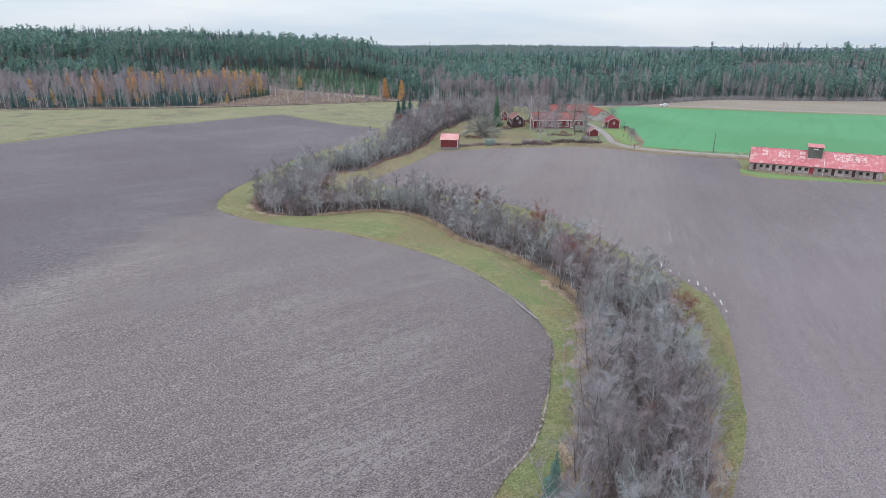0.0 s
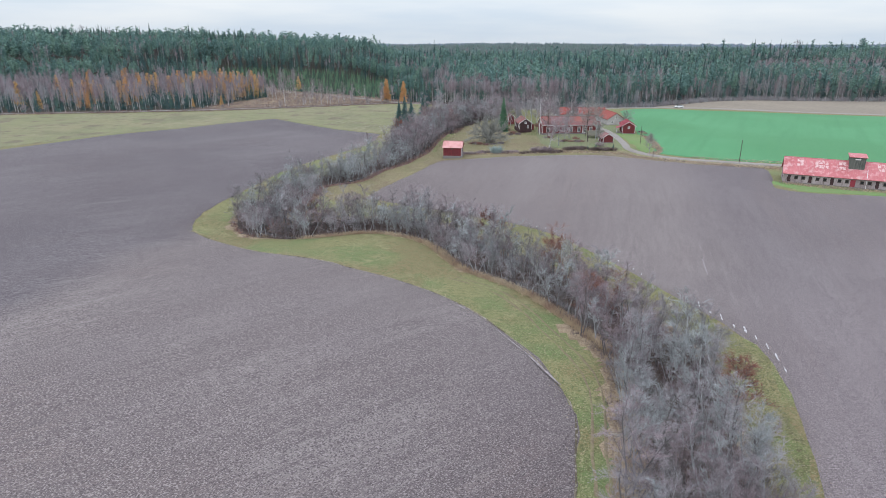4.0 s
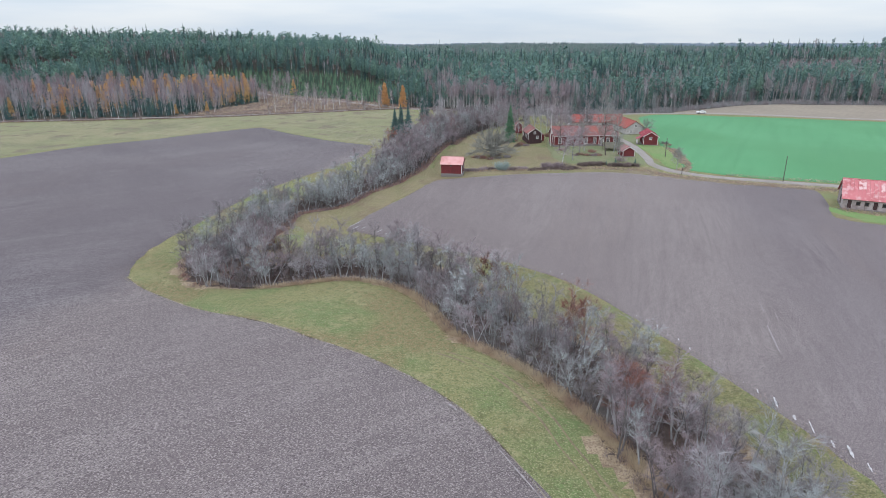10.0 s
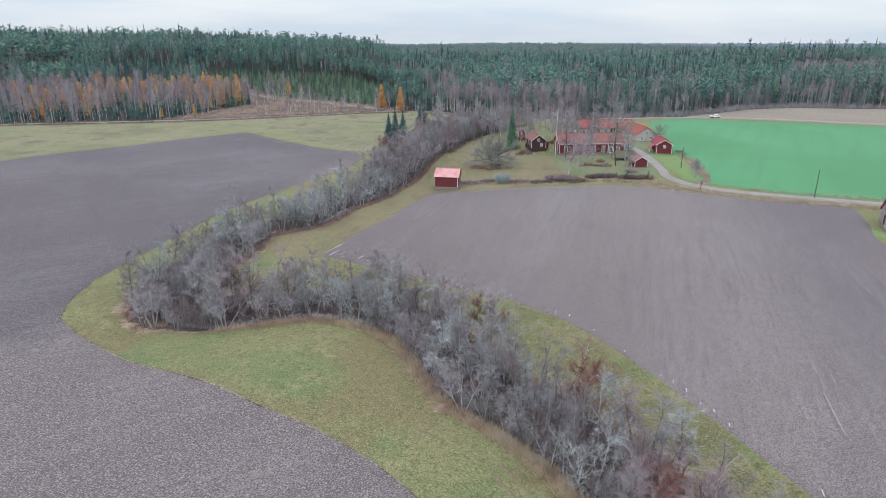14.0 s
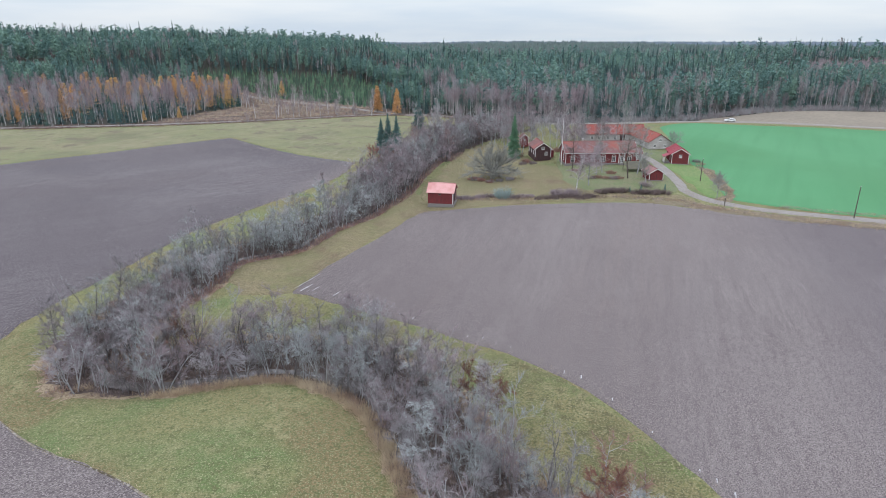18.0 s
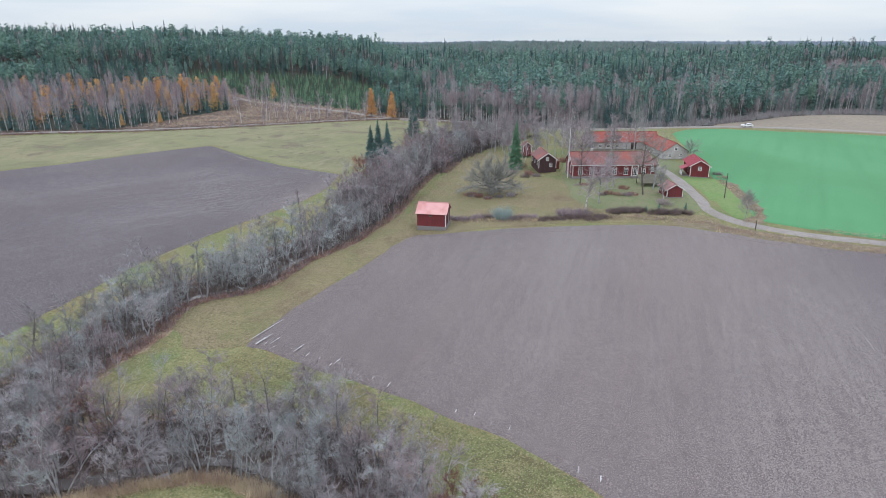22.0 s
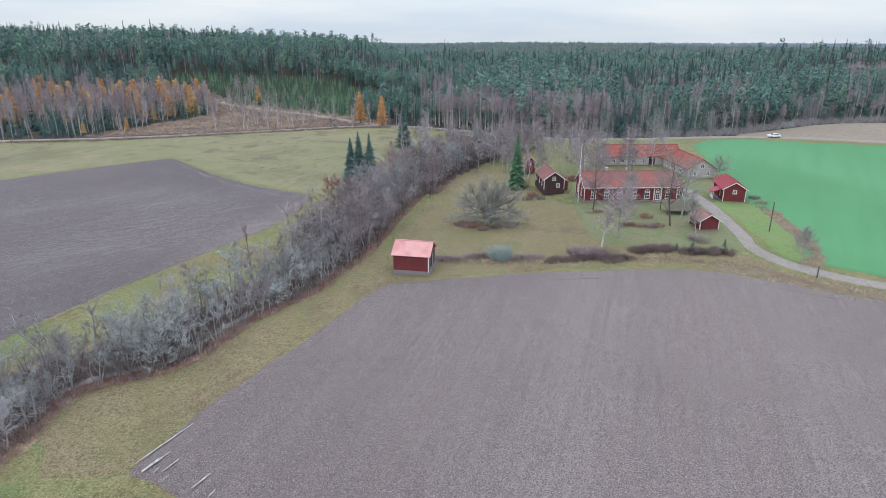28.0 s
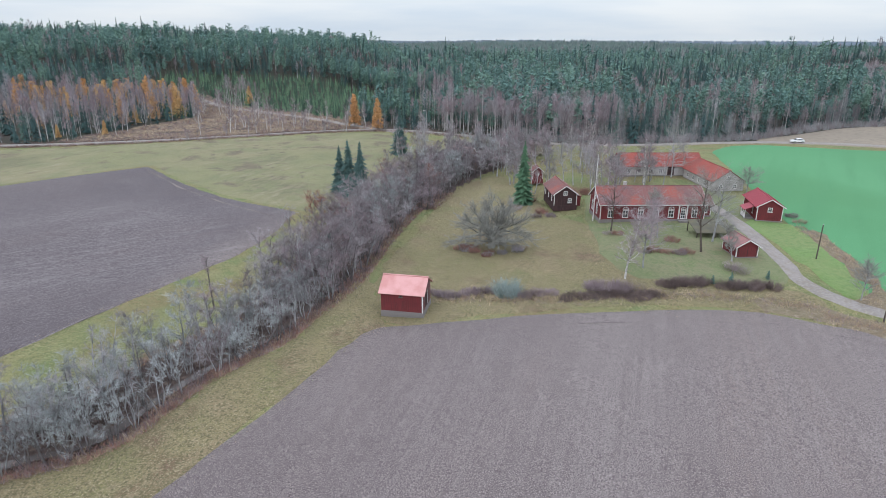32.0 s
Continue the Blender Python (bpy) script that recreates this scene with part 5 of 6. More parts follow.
def build_forest():
    young = lambda x, y: (x > -172) & (x < 12) & (y > 165) & (y < np.interp(x, [-172, -60, 12], [335, 320, 262])) & (y > np.interp(x, [-172, -120], [300, 200])) & ~open_land(x, y) & in_view(x, y)  # noqa: E731
    front_mix = lambda x, y: (x < -92) & (y < 262) & (y < 262 + (x + 300) * 0.0) & ~open_land(x, y) & in_view(x, y)  # noqa: E731
    deep = lambda x, y: in_view(x, y) & ~open_land(x, y) & ~young(x, y) & ~front_mix(x, y) & ~pink_glade(x, y)  # noqa: E731
    pts = scatter(10500, -620, 760, 120, 520, deep, 4.2, 11) + scatter(5200, -820, 980, 520, 860, deep, 6.2, 19, (0.9, 1.3))
    EX, EY = [-400, -172, -60, 11, 13, 60, 92, 118, 135, 168, 200, 276, 345, 500], [262, 335, 320, 262, 162, 136, 138, 146, 157, 177, 185, 169, 134, 110]
    edge = lambda x, y: deep(x, y) & (y - np.interp(x, EX, EY) < 34)  # noqa: E731
    pts += scatter(1500, -60, 480, 120, 380, edge, 3.0, 18, (0.55, 1.0))
    rng = np.random.default_rng(3)
    P = np.array(pts)
    pick = rng.random(len(P))
    patch = np.array([noise.noise(Vector((x * 0.012, y * 0.012, 0))) for x, y, _ in pts])
    clump = np.array([noise.noise(Vector((x * 0.028, y * 0.028, 7.0))) for x, y, _ in pts])
    P[:, 2] *= np.clip(1.0 + 0.34 * clump + rng.normal(0, 0.19, len(P)), 0.5, 1.6)
    edge_dist = P[:, 1] - np.interp(P[:, 0], EX, EY)
    hill = (P[:, 0] < -40) & (P[:, 1] > 300)
    centre = (P[:, 0] > -15) & (P[:, 0] < 75) & ~hill
    right = P[:, 0] > 75
    share = np.where(hill, np.where(P[:, 0] < -150, 0.16, 0.10), np.where(edge_dist < 45, np.where(centre, 0.50, 0.22), np.where(edge_dist < 110, 0.17, 0.08)))
    birchy = pick < share + np.where(clump > 0.24, 0.38, 0.0) * ~hill * (P[:, 1] < 560)
    P[:, 2] = np.where(hill, 0.45 + 0.5 * P[:, 2], P[:, 2])
    P[:, 2] *= np.where(hill, np.where((P[:, 1] < 345) & (P[:, 0] < -165), 0.60, 1.0), np.where(P[:, 1] < 520, 0.76, 0.9))
    P[:, 2] *= np.where(hill, np.interp(P[:, 0], [-230, -150, -45], [1.04, 0.92, 0.80]), 1.0)
    mood = patch * 1.2 + 0.5 * (rng.random(len(P)) - 0.5)
    piney = ~birchy & np.where(hill, mood > np.where(P[:, 1] < 372, 0.0, -0.32), np.where(edge_dist < 40, mood > np.where(right, 0.22, -0.05), mood > -0.12))
    sprucey = ~birchy & ~piney
    whole = np.where(hill, (P[:, 1] < 372), edge_dist < 48)
    for full in (True, False):
        near = whole if full else ~whole
        start = 0.0 if full else 0.62
        forest("pine_forest", P[piney & near], "pine", M_pine, M_pinebark, 18.0, "dense green pine forest with bare reddish stems" if full else "tops of a dense green pine forest", 1, 13 if full else 7, 4 if full else 3, 0.135, start, 0.25)
        forest("spruce_forest", P[sprucey & near], "spruce", M_spruce, M_pinebark, 18.0, "dense dark spruce forest" if full else "pointed tops of a dark spruce forest", 2, 15 if full else 6, 6 if full else 5, 0.125, start, 0.3)
        forest("bare_birch_wood", P[birchy & near], "birch", M_birch, M_birchbark, 17.0, "bare birch wood with pale stems" if full else "bare birch crowns among conifers", 3, 7 if full else 4, 6, 0.15, start, 0.25)
    forest("spruce_plantation", scatter(3400, -172, 12, 165, 340, young, 2.9, 12, (0.55, 1.3)), "spruce", M_plant, M_pinebark, 5.0, "young green spruce plantation behind the clearing", 4, 8, 7, 0.2)
    mix = scatter(2300, -360, -90, 115, 262, front_mix, 3.1, 13, (0.6, 1.2))
    M = np.array(mix)
    q = rng.random(len(M))
    hem = M[:, 1] < np.interp(M[:, 0], FOREST_ROAD[:, 0], FOREST_ROAD[:, 1]) + 16
    forest("bare_birch_wood", M[(q < 0.55) & ~hem | (q < 0.60) & hem], "birch", M_birch, M_birchbark, 13.4, "mixed bare birch wood beside the meadow", 5, 8, 7, 0.15)
    forest("spruce_forest", M[(q >= 0.60) & (q < 0.93)], "spruce", M_spruce, M_pinebark, 9.5, "spruces among bare birches", 6, 9, 7, 0.2)
    lx = (M[:, 0] > -225) & (q >= 0.95) & ~hem
    stand = lambda x, y: front_mix(x, y) & (x < -118) & (y > 190)  # noqa: E731
    L = np.concatenate([M[lx], scatter(44, -240, -118, 212, 260, stand, 4.5, 14, (0.7, 1.1)), [(-157, 246, 0.8), (-153, 250, 1.0), (-149, 247, 1.05), (-146, 252, 0.95), (-142, 256, 1.0), (-151, 256, 1.1), (-139, 262, 0.9)]])
    forest("larch_stand", L, "larch", M_larch, M_pinebark, 12.6, "golden autumn larches among bare birches", 7, 22, 9, 0.23)
    forest("young_birch_thicket", scatter(1400, 240, 640, 360, 475, lambda x, y: pink_glade(x, y) & in_view(x, y), 3.6, 15), "birch", [M_birch[0], M_birch[1]], M_birchbark, 9.0, "brown-violet thicket of young birches", 8, 5, 6, 0.26)
    fringe = lambda x, y: (np.abs(y - np.interp(x, EX, EY) - 3.5) < 7) & in_view(x, y) & ~open_land(x, y + 1)  # noqa: E731
    forest("edge_trees", scatter(420, 30, 480, 110, 200, fringe, 2.6, 23, (0.5, 1.25)), "grove", M_thicket, M_bark, 8.5, "rounded bare grey trees along the edge of the woods", 9, 9, 8, 0.26)
    forest("edge_trees", scatter(220, 4, 70, 128, 230, lambda x, y: deep(x, y) & (y - np.interp(x, EX, EY) < 30), 3.0, 24, (0.6, 1.3)), "birch", M_birch, M_birchbark, 13.0, "bare birches at the edge of the woods behind the farm", 10, 7, 7, 0.19)


build_forest()


def canopy(name, x0, x1, y0, y1, step, height, mat, seed, label):
    """Far woods as an uneven canopy of small crowns."""
    rng = np.random.default_rng(seed)
    xs, ys = np.arange(x0, x1, step), np.arange(y0, y1, step)
    gx, gy = np.meshgrid(xs, ys)
    gx, gy = gx + rng.uniform(-0.4, 0.4, gx.shape) * step, gy + rng.uniform(-0.4, 0.4, gy.shape) * step
    keep = (np.abs(gx) < 60 + (gy + 214) * 0.80)
    gx, gy = gx[keep], gy[keep]
    n = len(gx)
    z = ground_z(gx, gy)
    h = height * rng.uniform(0.7, 1.15, n)
    w = step * rng.uniform(0.5, 0.85, n)
    V, F = [], []
    for k in range(5):
        a = 2 * math.pi * k / 5 + rng.uniform(0, 1, n)
        V.append(np.stack([gx + w * np.cos(a), gy + w * np.sin(a), z + h * rng.uniform(0.35, 0.6, n)], 1))
    V.append(np.stack([gx, gy, z + h], 1))
    V = np.concatenate(V)
    i = np.arange(n)
    tris = np.concatenate([np.stack([i + k * n, i + ((k + 1) % 5) * n, i + 5 * n], 1) for k in range(5)])
    return tagged(new(name, array_mesh(name, V, tris, [mat])), label, "forest", kind="stuff")


# each farther belt takes a colour with more haze mixed in
canopy("far_forest", -1000, 1200, 860, 1250, 8.0, 22, M_haze_tint[0], 1, "distant dark conifer forest")
canopy("far_forest", -1600, 2000, 1250, 2000, 14.0, 24, M_haze_tint[1], 2, "far forest on low hills, coloured for haze")
canopy("far_forest", -3000, 3300, 2000, 3600, 28.0, 34, M_haze_tint[2], 3, "woods on the horizon, tinted blue for haze")

# larches by the forest road
for x, y, h in ((-29.5, 176, 13.0), (-19, 167, 12.0)):
    single("larch", spot(x, y), "larch", h, M_larch[0], M_pinebark, "golden autumn larch beside the forest road", int(x + 90), 30, 14, 0.2)
for x, y, h in ((-117.5, 149, 5.5), (-130, 141, 5.0), (-152, 190, 8.0)):
    single("larch", spot(x, y), "larch", h, M_larch[2], M_pinebark, "small yellow larch at the edge of the clearing", int(-x), 22, 12, 0.22)
# spruces
single("spruce", spot(26, 58), "spruce", 14.5, M_yard_spruce, M_pinebark, "tall dark green spruce in the yard", 31, 32, 20, 0.19)
for x, y, h, k in ((-17, 68, 11.5, 32), (-14.5, 65.5, 13.5, 33), (-11.8, 66.5, 13.0, 34), (-11.5, 61, 10.0, 36), (-6.5, 118, 14, 35), (-10.2, 18.6, 6.5, 38), (-12.5, 21.0, 5.0, 39)):
    single("spruce", spot(x, y), "spruce", h, M_spruce[0], M_pinebark, "dark green spruce among bare streamside trees", k, 26, 20, 0.25)

# streamside trees
KINDS = {"bare_alder": (M_bark, M_twig, "bare grey streamside alder with fine twigs"), "lichen_willow": (M_bark, M_twig_w, "bare pale streamside willow covered with lichen"),
         "brown_alder": (M_bark, M_twig_b, "bare brown-violet streamside alder"), "rust_leaved_tree": (M_bark, M_twig_r, "streamside tree with rust-brown withered foliage")}
SPECS = [(1, 8.6, 2.7, 18, 1, 22, 0.0), (2, 8.0, 2.5, 9, 3, 16, 0.0), (3, 9.2, 2.5, 20, 1, 20, 0.0), (4, 7.0, 2.6, 9, 3, 16, 0.1), (5, 5.0, 2.3, 7, 4, 16, 0.1), (6, 9.0, 2.9, 13, 2, 18, 0.0), (7, 7.6, 2.7, 10, 3, 16, 0.05)]
SLIM = [(8, 8.6, 1.7, 11, 3, 12, 0.0), (9, 9.0, 1.8, 20, 1, 15, 0.0), (10, 7.6, 1.6, 9, 4, 11, 0.0)]
SEG = np.linalg.norm(np.diff(RIVER, axis=0), axis=1)
RUN = np.concatenate([[0], np.cumsum(SEG)])


def along_river(s, off):
    i = int(min(max(np.searchsorted(RUN, s) - 1, 0), len(SEG) - 1))
    d = (RIVER[i + 1] - RIVER[i]) / SEG[i]
    return RIVER[i] + d * (s - RUN[i]) + np.array([-d[1], d[0]]) * off


def build_river_trees():
    r = random.Random(21)
    made, tries = [], 0
    while len(made) < 930 and tries < 20000:
        tries += 1
        s = r.uniform(RUN[1], RUN[-1] - 2)
        mid = along_river(s, 0)
        if mid[1] < -196:
            continue
        lf, rt = band(*mid)
        left = r.random() < lf / (lf + rt)
        reach = lf if left else rt
        low = 1.2 if mid[1] < -50 else 0.8
        off = (low + r.random() ** 0.9 * (reach - low)) * (1 if left else -1)
        x, y = along_river(s, off)
        if river_gap(x, y)[0] < low - 0.25 or min((math.hypot(x - a, y - b) for a, b in made), default=9) < (1.2 if -48 < y < 40 else 1.35):
            continue
        if math.hypot(x - 6.0, y + 170.1) < 2.6:
            continue
        made.append((x, y))
        n = noise.noise(Vector((x * 0.06, y * 0.06, 3.0))) * 0.6 + r.gauss(0, 0.28) + (0.28 if -48 < y < 5 else 0.08 if y > 5 else 0)
        name = "lichen_willow" if n > 0.26 else "bare_alder" if n > -0.06 else "brown_alder" if n > -0.54 else "rust_leaved_tree"
        bark, tint, lab = KINDS[name]
        if r.random() < (0.45 if y < -48 else 0.25 if y < 5 else 0.7):
            bark = M_bark_d
        k = r.uniform(0.6, 1.1) * (0.98 if -48 < y < 5 else 1.16 if y > 5 else 1.0 if y > -118 else 1.05)
        m = spot(x, y, r.uniform(0, 360)) @ Matrix.Diagonal((k, k, k * r.uniform(0.85, 1.05), 1))
        bare_tree(m, r.choice(SLIM if -48 < y < 12 and r.random() < 0.75 else SPECS), bark, tint, lab, group="trees along the stream", name=name)


build_river_trees()


for x, y, k in ((7.2, -79.0, 0.85), (-29.5, -66.5, 0.8), (16.9, -96.5, 0.9), (19.5, -113.5, 1.0), (28.5, -141, 0.95), (-15.5, 34, 1.1), (9.5, -81.5, 0.7)):
    bare_tree(spot(x, y, 40 * x) @ Matrix.Diagonal((k, k, k, 1)), (71, 7.4, 2.9, 16, 2, 30, 0.0), M_bark_d, M_rustleaf, "streamside oak with clinging rust-brown leaves", group="trees along the stream", name="rust_leaved_tree")


def blades(name, places, low, high, width, mats, seed, label, lean=0.35, tuft=5):
    """Tufts of upright blades or twigs as one object."""
    rng = np.random.default_rng(seed)
    P = np.repeat(np.asarray(places), tuft, axis=0)
    n = len(P)
    x, y = P[:, 0] + rng.normal(0, 0.22, n), P[:, 1] + rng.normal(0, 0.22, n)
    z = ground_z(x, y) - 0.05
    h = rng.uniform(low, high, n)
    a = rng.uniform(0, 6.283, n)
    w = width * rng.uniform(0.6, 1.3, n)
    tip = np.stack([x + rng.normal(0, lean, n) * h, y + rng.normal(0, lean, n) * h, z + h], 1)
    b0 = np.stack([x - w * np.cos(a), y - w * np.sin(a), z], 1)
    b1 = np.stack([x + w * np.cos(a), y + w * np.sin(a), z], 1)
    V = np.stack([b0, b1, tip], 1).reshape(-1, 3)
    slot = np.repeat(rng.integers(len(mats), size=n // tuft), tuft)
    return tagged(new(name, array_mesh(name, V, np.arange(3 * n).reshape(-1, 3), mats, slot)), label, "vegetation", kind="stuff")


def build_banks():
    r = random.Random(9)
    brush, reed, edge = [], [], []
    while len(brush) < 8000:
        s = r.uniform(RUN[1], RUN[-1] - 1)
        mid = along_river(s, 0)
        lf, rt = band(*mid)
        left = r.random() < lf / (lf + rt)
        off = (0.9 + r.random() * ((lf if left else rt) + 0.6)) * (1 if left else -1)
        if mid[1] > -200:
            brush.append(along_river(s, off))
    while len(reed) + len(edge) < 13000:
        s = r.uniform(RUN[1], RUN[-1] - 1)
        mid = along_river(s, 0)
        if mid[1] < -200 or mid[1] > 70:
            continue
        lf, rt = band(*mid)
        if mid[1] < -64 and mid[0] > -38:
            off = 2.0 + r.random() * 2.2 + abs(r.gauss(0, 0.4)) if r.random() < 0.85 else -(rt + abs(r.gauss(0, 0.8)))
            if noise.noise(Vector((mid[0] * 0.09, mid[1] * 0.09, 1.0))) + r.gauss(0, 0.15) < -0.3:
                continue
        else:
            off = -(0.2 + r.random() * (rt + 1.6)) if r.random() < 0.8 else lf + abs(r.gauss(0, 0.7))
        (reed if mid[1] < -64 and mid[0] > -38 else edge).append(along_river(s, off))
    blades("brushwood", brush, 0.4, 1.7, 0.02, [M_twig_b, M_hedge, M_hedge], 31, "low bare brushwood under the streamside trees", 0.3, 7)
    blades("dead_reeds", reed, 0.35, 0.95, 0.02, [M_reed], 32, "dead beige reeds along the banks", 0.6, 12)
    blades("bank_herbs", edge, 0.2, 0.75, 0.035, [M_reed, M_twig_r, M_twig_r, M_twig_b], 33, "low brown withered herbs and grass along the bank", 0.6, 6)


build_banks()

def build_verges():
    """Longer withered grass along the field edges, the road and the garden."""
    rng = np.random.default_rng(51)

    def near(line, n, spread, shift=(0, 0)):
        i = rng.integers(len(line) - 1, size=n)
        return line[i] + (line[i + 1] - line[i]) * rng.random((n, 1)) + rng.normal(0, spread, (n, 2)) + shift

    edge = np.concatenate([near(FIELD_L[8:], 1300, 0.5), near(FIELD_L2, 800, 0.5), near(FIELD_R, 400, 0.5), near(FIELD_R3, 1600, 0.6)])
    blades("field_edge_grass", edge, 0.08, 0.3, 0.03, [M_reed, M_reed, M_grass], 52, "withered longer grass along the ploughed edges", 0.7, 5)
    dry = np.concatenate([near(curve([(8, 4.5), (17, 3.6), (28, 3.2), (40, 4.4), (50, 3.4), (60, 0.6)]), 1500, 1.0), near(curve([(60, -2), (72, -9.5), (84, -16), (98, -22)]), 1500, 1.2), near(curve([(76, 36), (75, 18), (72, 6), (68, 2)]), 600, 0.7), near(curve([(80, -3), (98, -11), (118, -19), (140, -28)]), 700, 0.6), near(curve([(88, -41), (96, -46), (108, -52), (120, -58)]), 500, 1.0)])
    blades("dry_grass", dry, 0.2, 0.65, 0.04, [M_reed, M_reed, M_twig_b], 53, "dry beige grass along the road and the field edge", 0.6, 6)
    mead = np.stack([rng.uniform(-6, 40, 5200), rng.uniform(-4, 62, 5200)], 1)
    mead = mead[(mead[:, 1] > 1 - mead[:, 0] * 0.1) & (river_gap(mead[:, 0], mead[:, 1]) > 5)]
    blades("pasture_tussocks", mead, 0.1, 0.4, 0.045, [M_reed, M_grass, M_pasture, M_pasture], 54, "rough grass tussocks in the pasture", 0.8, 5)


build_verges()
single("spruce", spot(6.0, -170.1), "spruce", 5.5, M_spruce[2], M_pinebark, "young bright green spruce among bare trees", 37, 14, 12, 0.24)
for x, y, h, lean in ((-23.5, 1, 8.5, -6), (-17, 20, 9.5, -4), (25, -112, 9.5, 0)):
    bare_tree(spot(x, y) @ pose(0, 0, 0, 0, lean, 0), (61, 9.0, 1.6, 16, 1, 9, 0.0), M_pinebark, M_twig_b, "slim dark-stemmed leaning tree above the thicket", name="slim_dark_tree")


def puddles():
    """Water standing in the furrow ends along the field edges."""
    r = random.Random(4)
    d = np.array([0.29, 0.957])
    n = np.array([0.957, -0.29])
    line = curve([(38.4, -134), (39.5, -129), (39.4, -124), (37.6, -117.5), (35.4, -110.5), (32.4, -102), (29.4, -94), (26, -86), (22.5, -78.2), (18.2, -72.2), (12.2, -66.2), (5, -61), (-3, -56), (-12, -51.4), (-18, -48.2)], step=2.0)

    def strip(c, ln, w, along=d, name="puddle", mat=M_puddle, lab="narrow strip of standing water in a furrow end"):
        across = np.array([along[1], -along[0]])
        k = 7
        pts = [c + along * ln * (i / k - 0.5) + across * w * (0.5 * math.sin(math.pi * (i + 0.35) / (k + 0.7)) ** 0.4 * r.uniform(0.45, 1.1)) for i in range(k + 1)]
        pts += [c + along * ln * (i / k - 0.5) - across * w * (0.5 * math.sin(math.pi * (i + 0.35) / (k + 0.7)) ** 0.4 * r.uniform(0.45, 1.1)) for i in range(k, -1, -1)]
        z = max(gz(*p) for p in pts) + 0.17
        m = Mesh().add([(p[0], p[1], z) for p in pts], [tuple(range(len(pts)))])
        me = m.data(name, mat)
        if me.polygons[0].normal.z < 0:
            me.flip_normals()
        tagged(new(name, me), lab, "puddle" if name == "puddle" else "soil", "puddles along the field edge" if name == "puddle" else "streaks in the ploughed fields")

    for i, p in enumerate(line):
        big = -134 < p[1] < -112
        if not big and r.random() < 0.25:
            continue
        strip(p + d * r.uniform(0.2, 1.2) + n * 0.3, r.uniform(0.9, 2.6) if big else r.uniform(0.3, 1.2), r.uniform(0.14, 0.36) if big else r.uniform(0.08, 0.18))
    e = np.array([0.42, 0.907])
    for c, ln, w in (((-18.4, -43.6), 7.0, 0.24), ((-18.0, -46.4), 3.2, 0.4), ((-16.4, -47.0), 2.0, 0.24), ((-12.8, -49.0), 2.2, 0.2), ((-7.4, -52.0), 1.6, 0.15)):
        strip(np.array(c), ln, w, e)
    for a, b, w in (((5, -119.6), (8.4, -127.2), 0.13), ((8.5, -127.4), (11.2, -134.6), 0.2), ((0.3, -112.0), (1.2, -113.2), 0.25), ((-46.3, -21.5), (-43.4, -13.0), 0.12), ((-43.2, -12.5), (-38.5, 0.0), 0.08), ((42.0, -103), (44.4, -95), 0.13), ((45.5, -92), (46.8, -87.5), 0.08), ((46.2, -94.5), (47.2, -91.5), 0.1), ((58, -53), (59.5, -48), 0.07)):
        a, b = np.array(a), np.array(b)
        strip((a + b) / 2, float(np.linalg.norm(b - a)), w * 1.6, (b - a) / np.linalg.norm(b - a), "soil_streak", M_streak, "bleached streak in the ploughed soil")


puddles()
# yard trees
def build_oak():
    """A low, wide old oak with long crooked limbs."""
    r = random.Random(41)
    trunk, crown = Mesh(), Mesh()
    trunk.tube([(0, 0, -0.3), (0.05, 0, 0.4), (0.0, 0.1, 1.2), (0.1, 0.1, 2.1)], [0.62, 0.5, 0.46, 0.4], 8)
    ends = []
    for k in range(24):
        a = 2.4 * k + r.uniform(-0.3, 0.3)
        up = 0.05 + 1.8 * (k / 24) ** 1.2
        d = Vector((math.cos(a), math.sin(a), up))
        ln = r.uniform(5.2, 6.6) * (1.0 - 0.12 * up)
        bp = bent((0.05, 0.05, r.uniform(0.9, 2.2)), d, ln, 6, r, 0.2, 0.03)
        crown.tube(bp, [0.26, 0.21, 0.16, 0.12, 0.085, 0.05, 0.02], 4)
        for j in range(15):
            g = r.uniform(0.25, 1.0)
            i = min(int(g * 6), 5)
            q = bp[i].lerp(bp[i + 1], g * 6 - i)
            dd = (bp[i + 1] - bp[i]).normalized() + Vector((r.gauss(0, 0.7), r.gauss(0, 0.7), r.gauss(0.2, 0.5)))
            b2 = bent(q, dd, r.uniform(1.2, 2.6), 3, r, 0.25, 0.04)
            crown.tube(b2, [0.045, 0.035, 0.025, 0.01], 3)
            for _ in range(44):
                e = r.uniform(0.1, 1.0)
                ii = min(int(e * 3), 2)
                w = b2[ii].lerp(b2[ii + 1], e * 3 - ii)
                twig(crown, w, ((b2[ii + 1] - b2[ii]).normalized() + Vector((r.gauss(0, 0.7), r.gauss(0, 0.7), r.gauss(0.05, 0.55)))).normalized(), r.uniform(0.4, 1.0), r.uniform(0.012, 0.018))
    ob = thing("oak", spot(17, 27) @ Matrix.Diagonal((1.3, 1.3, 1.25, 1)), "wide old bare oak with crooked limbs in rough grass", "tree")
    part("trunk", trunk, M_oak, ob)
    part("crown", crown, M_oak, ob)


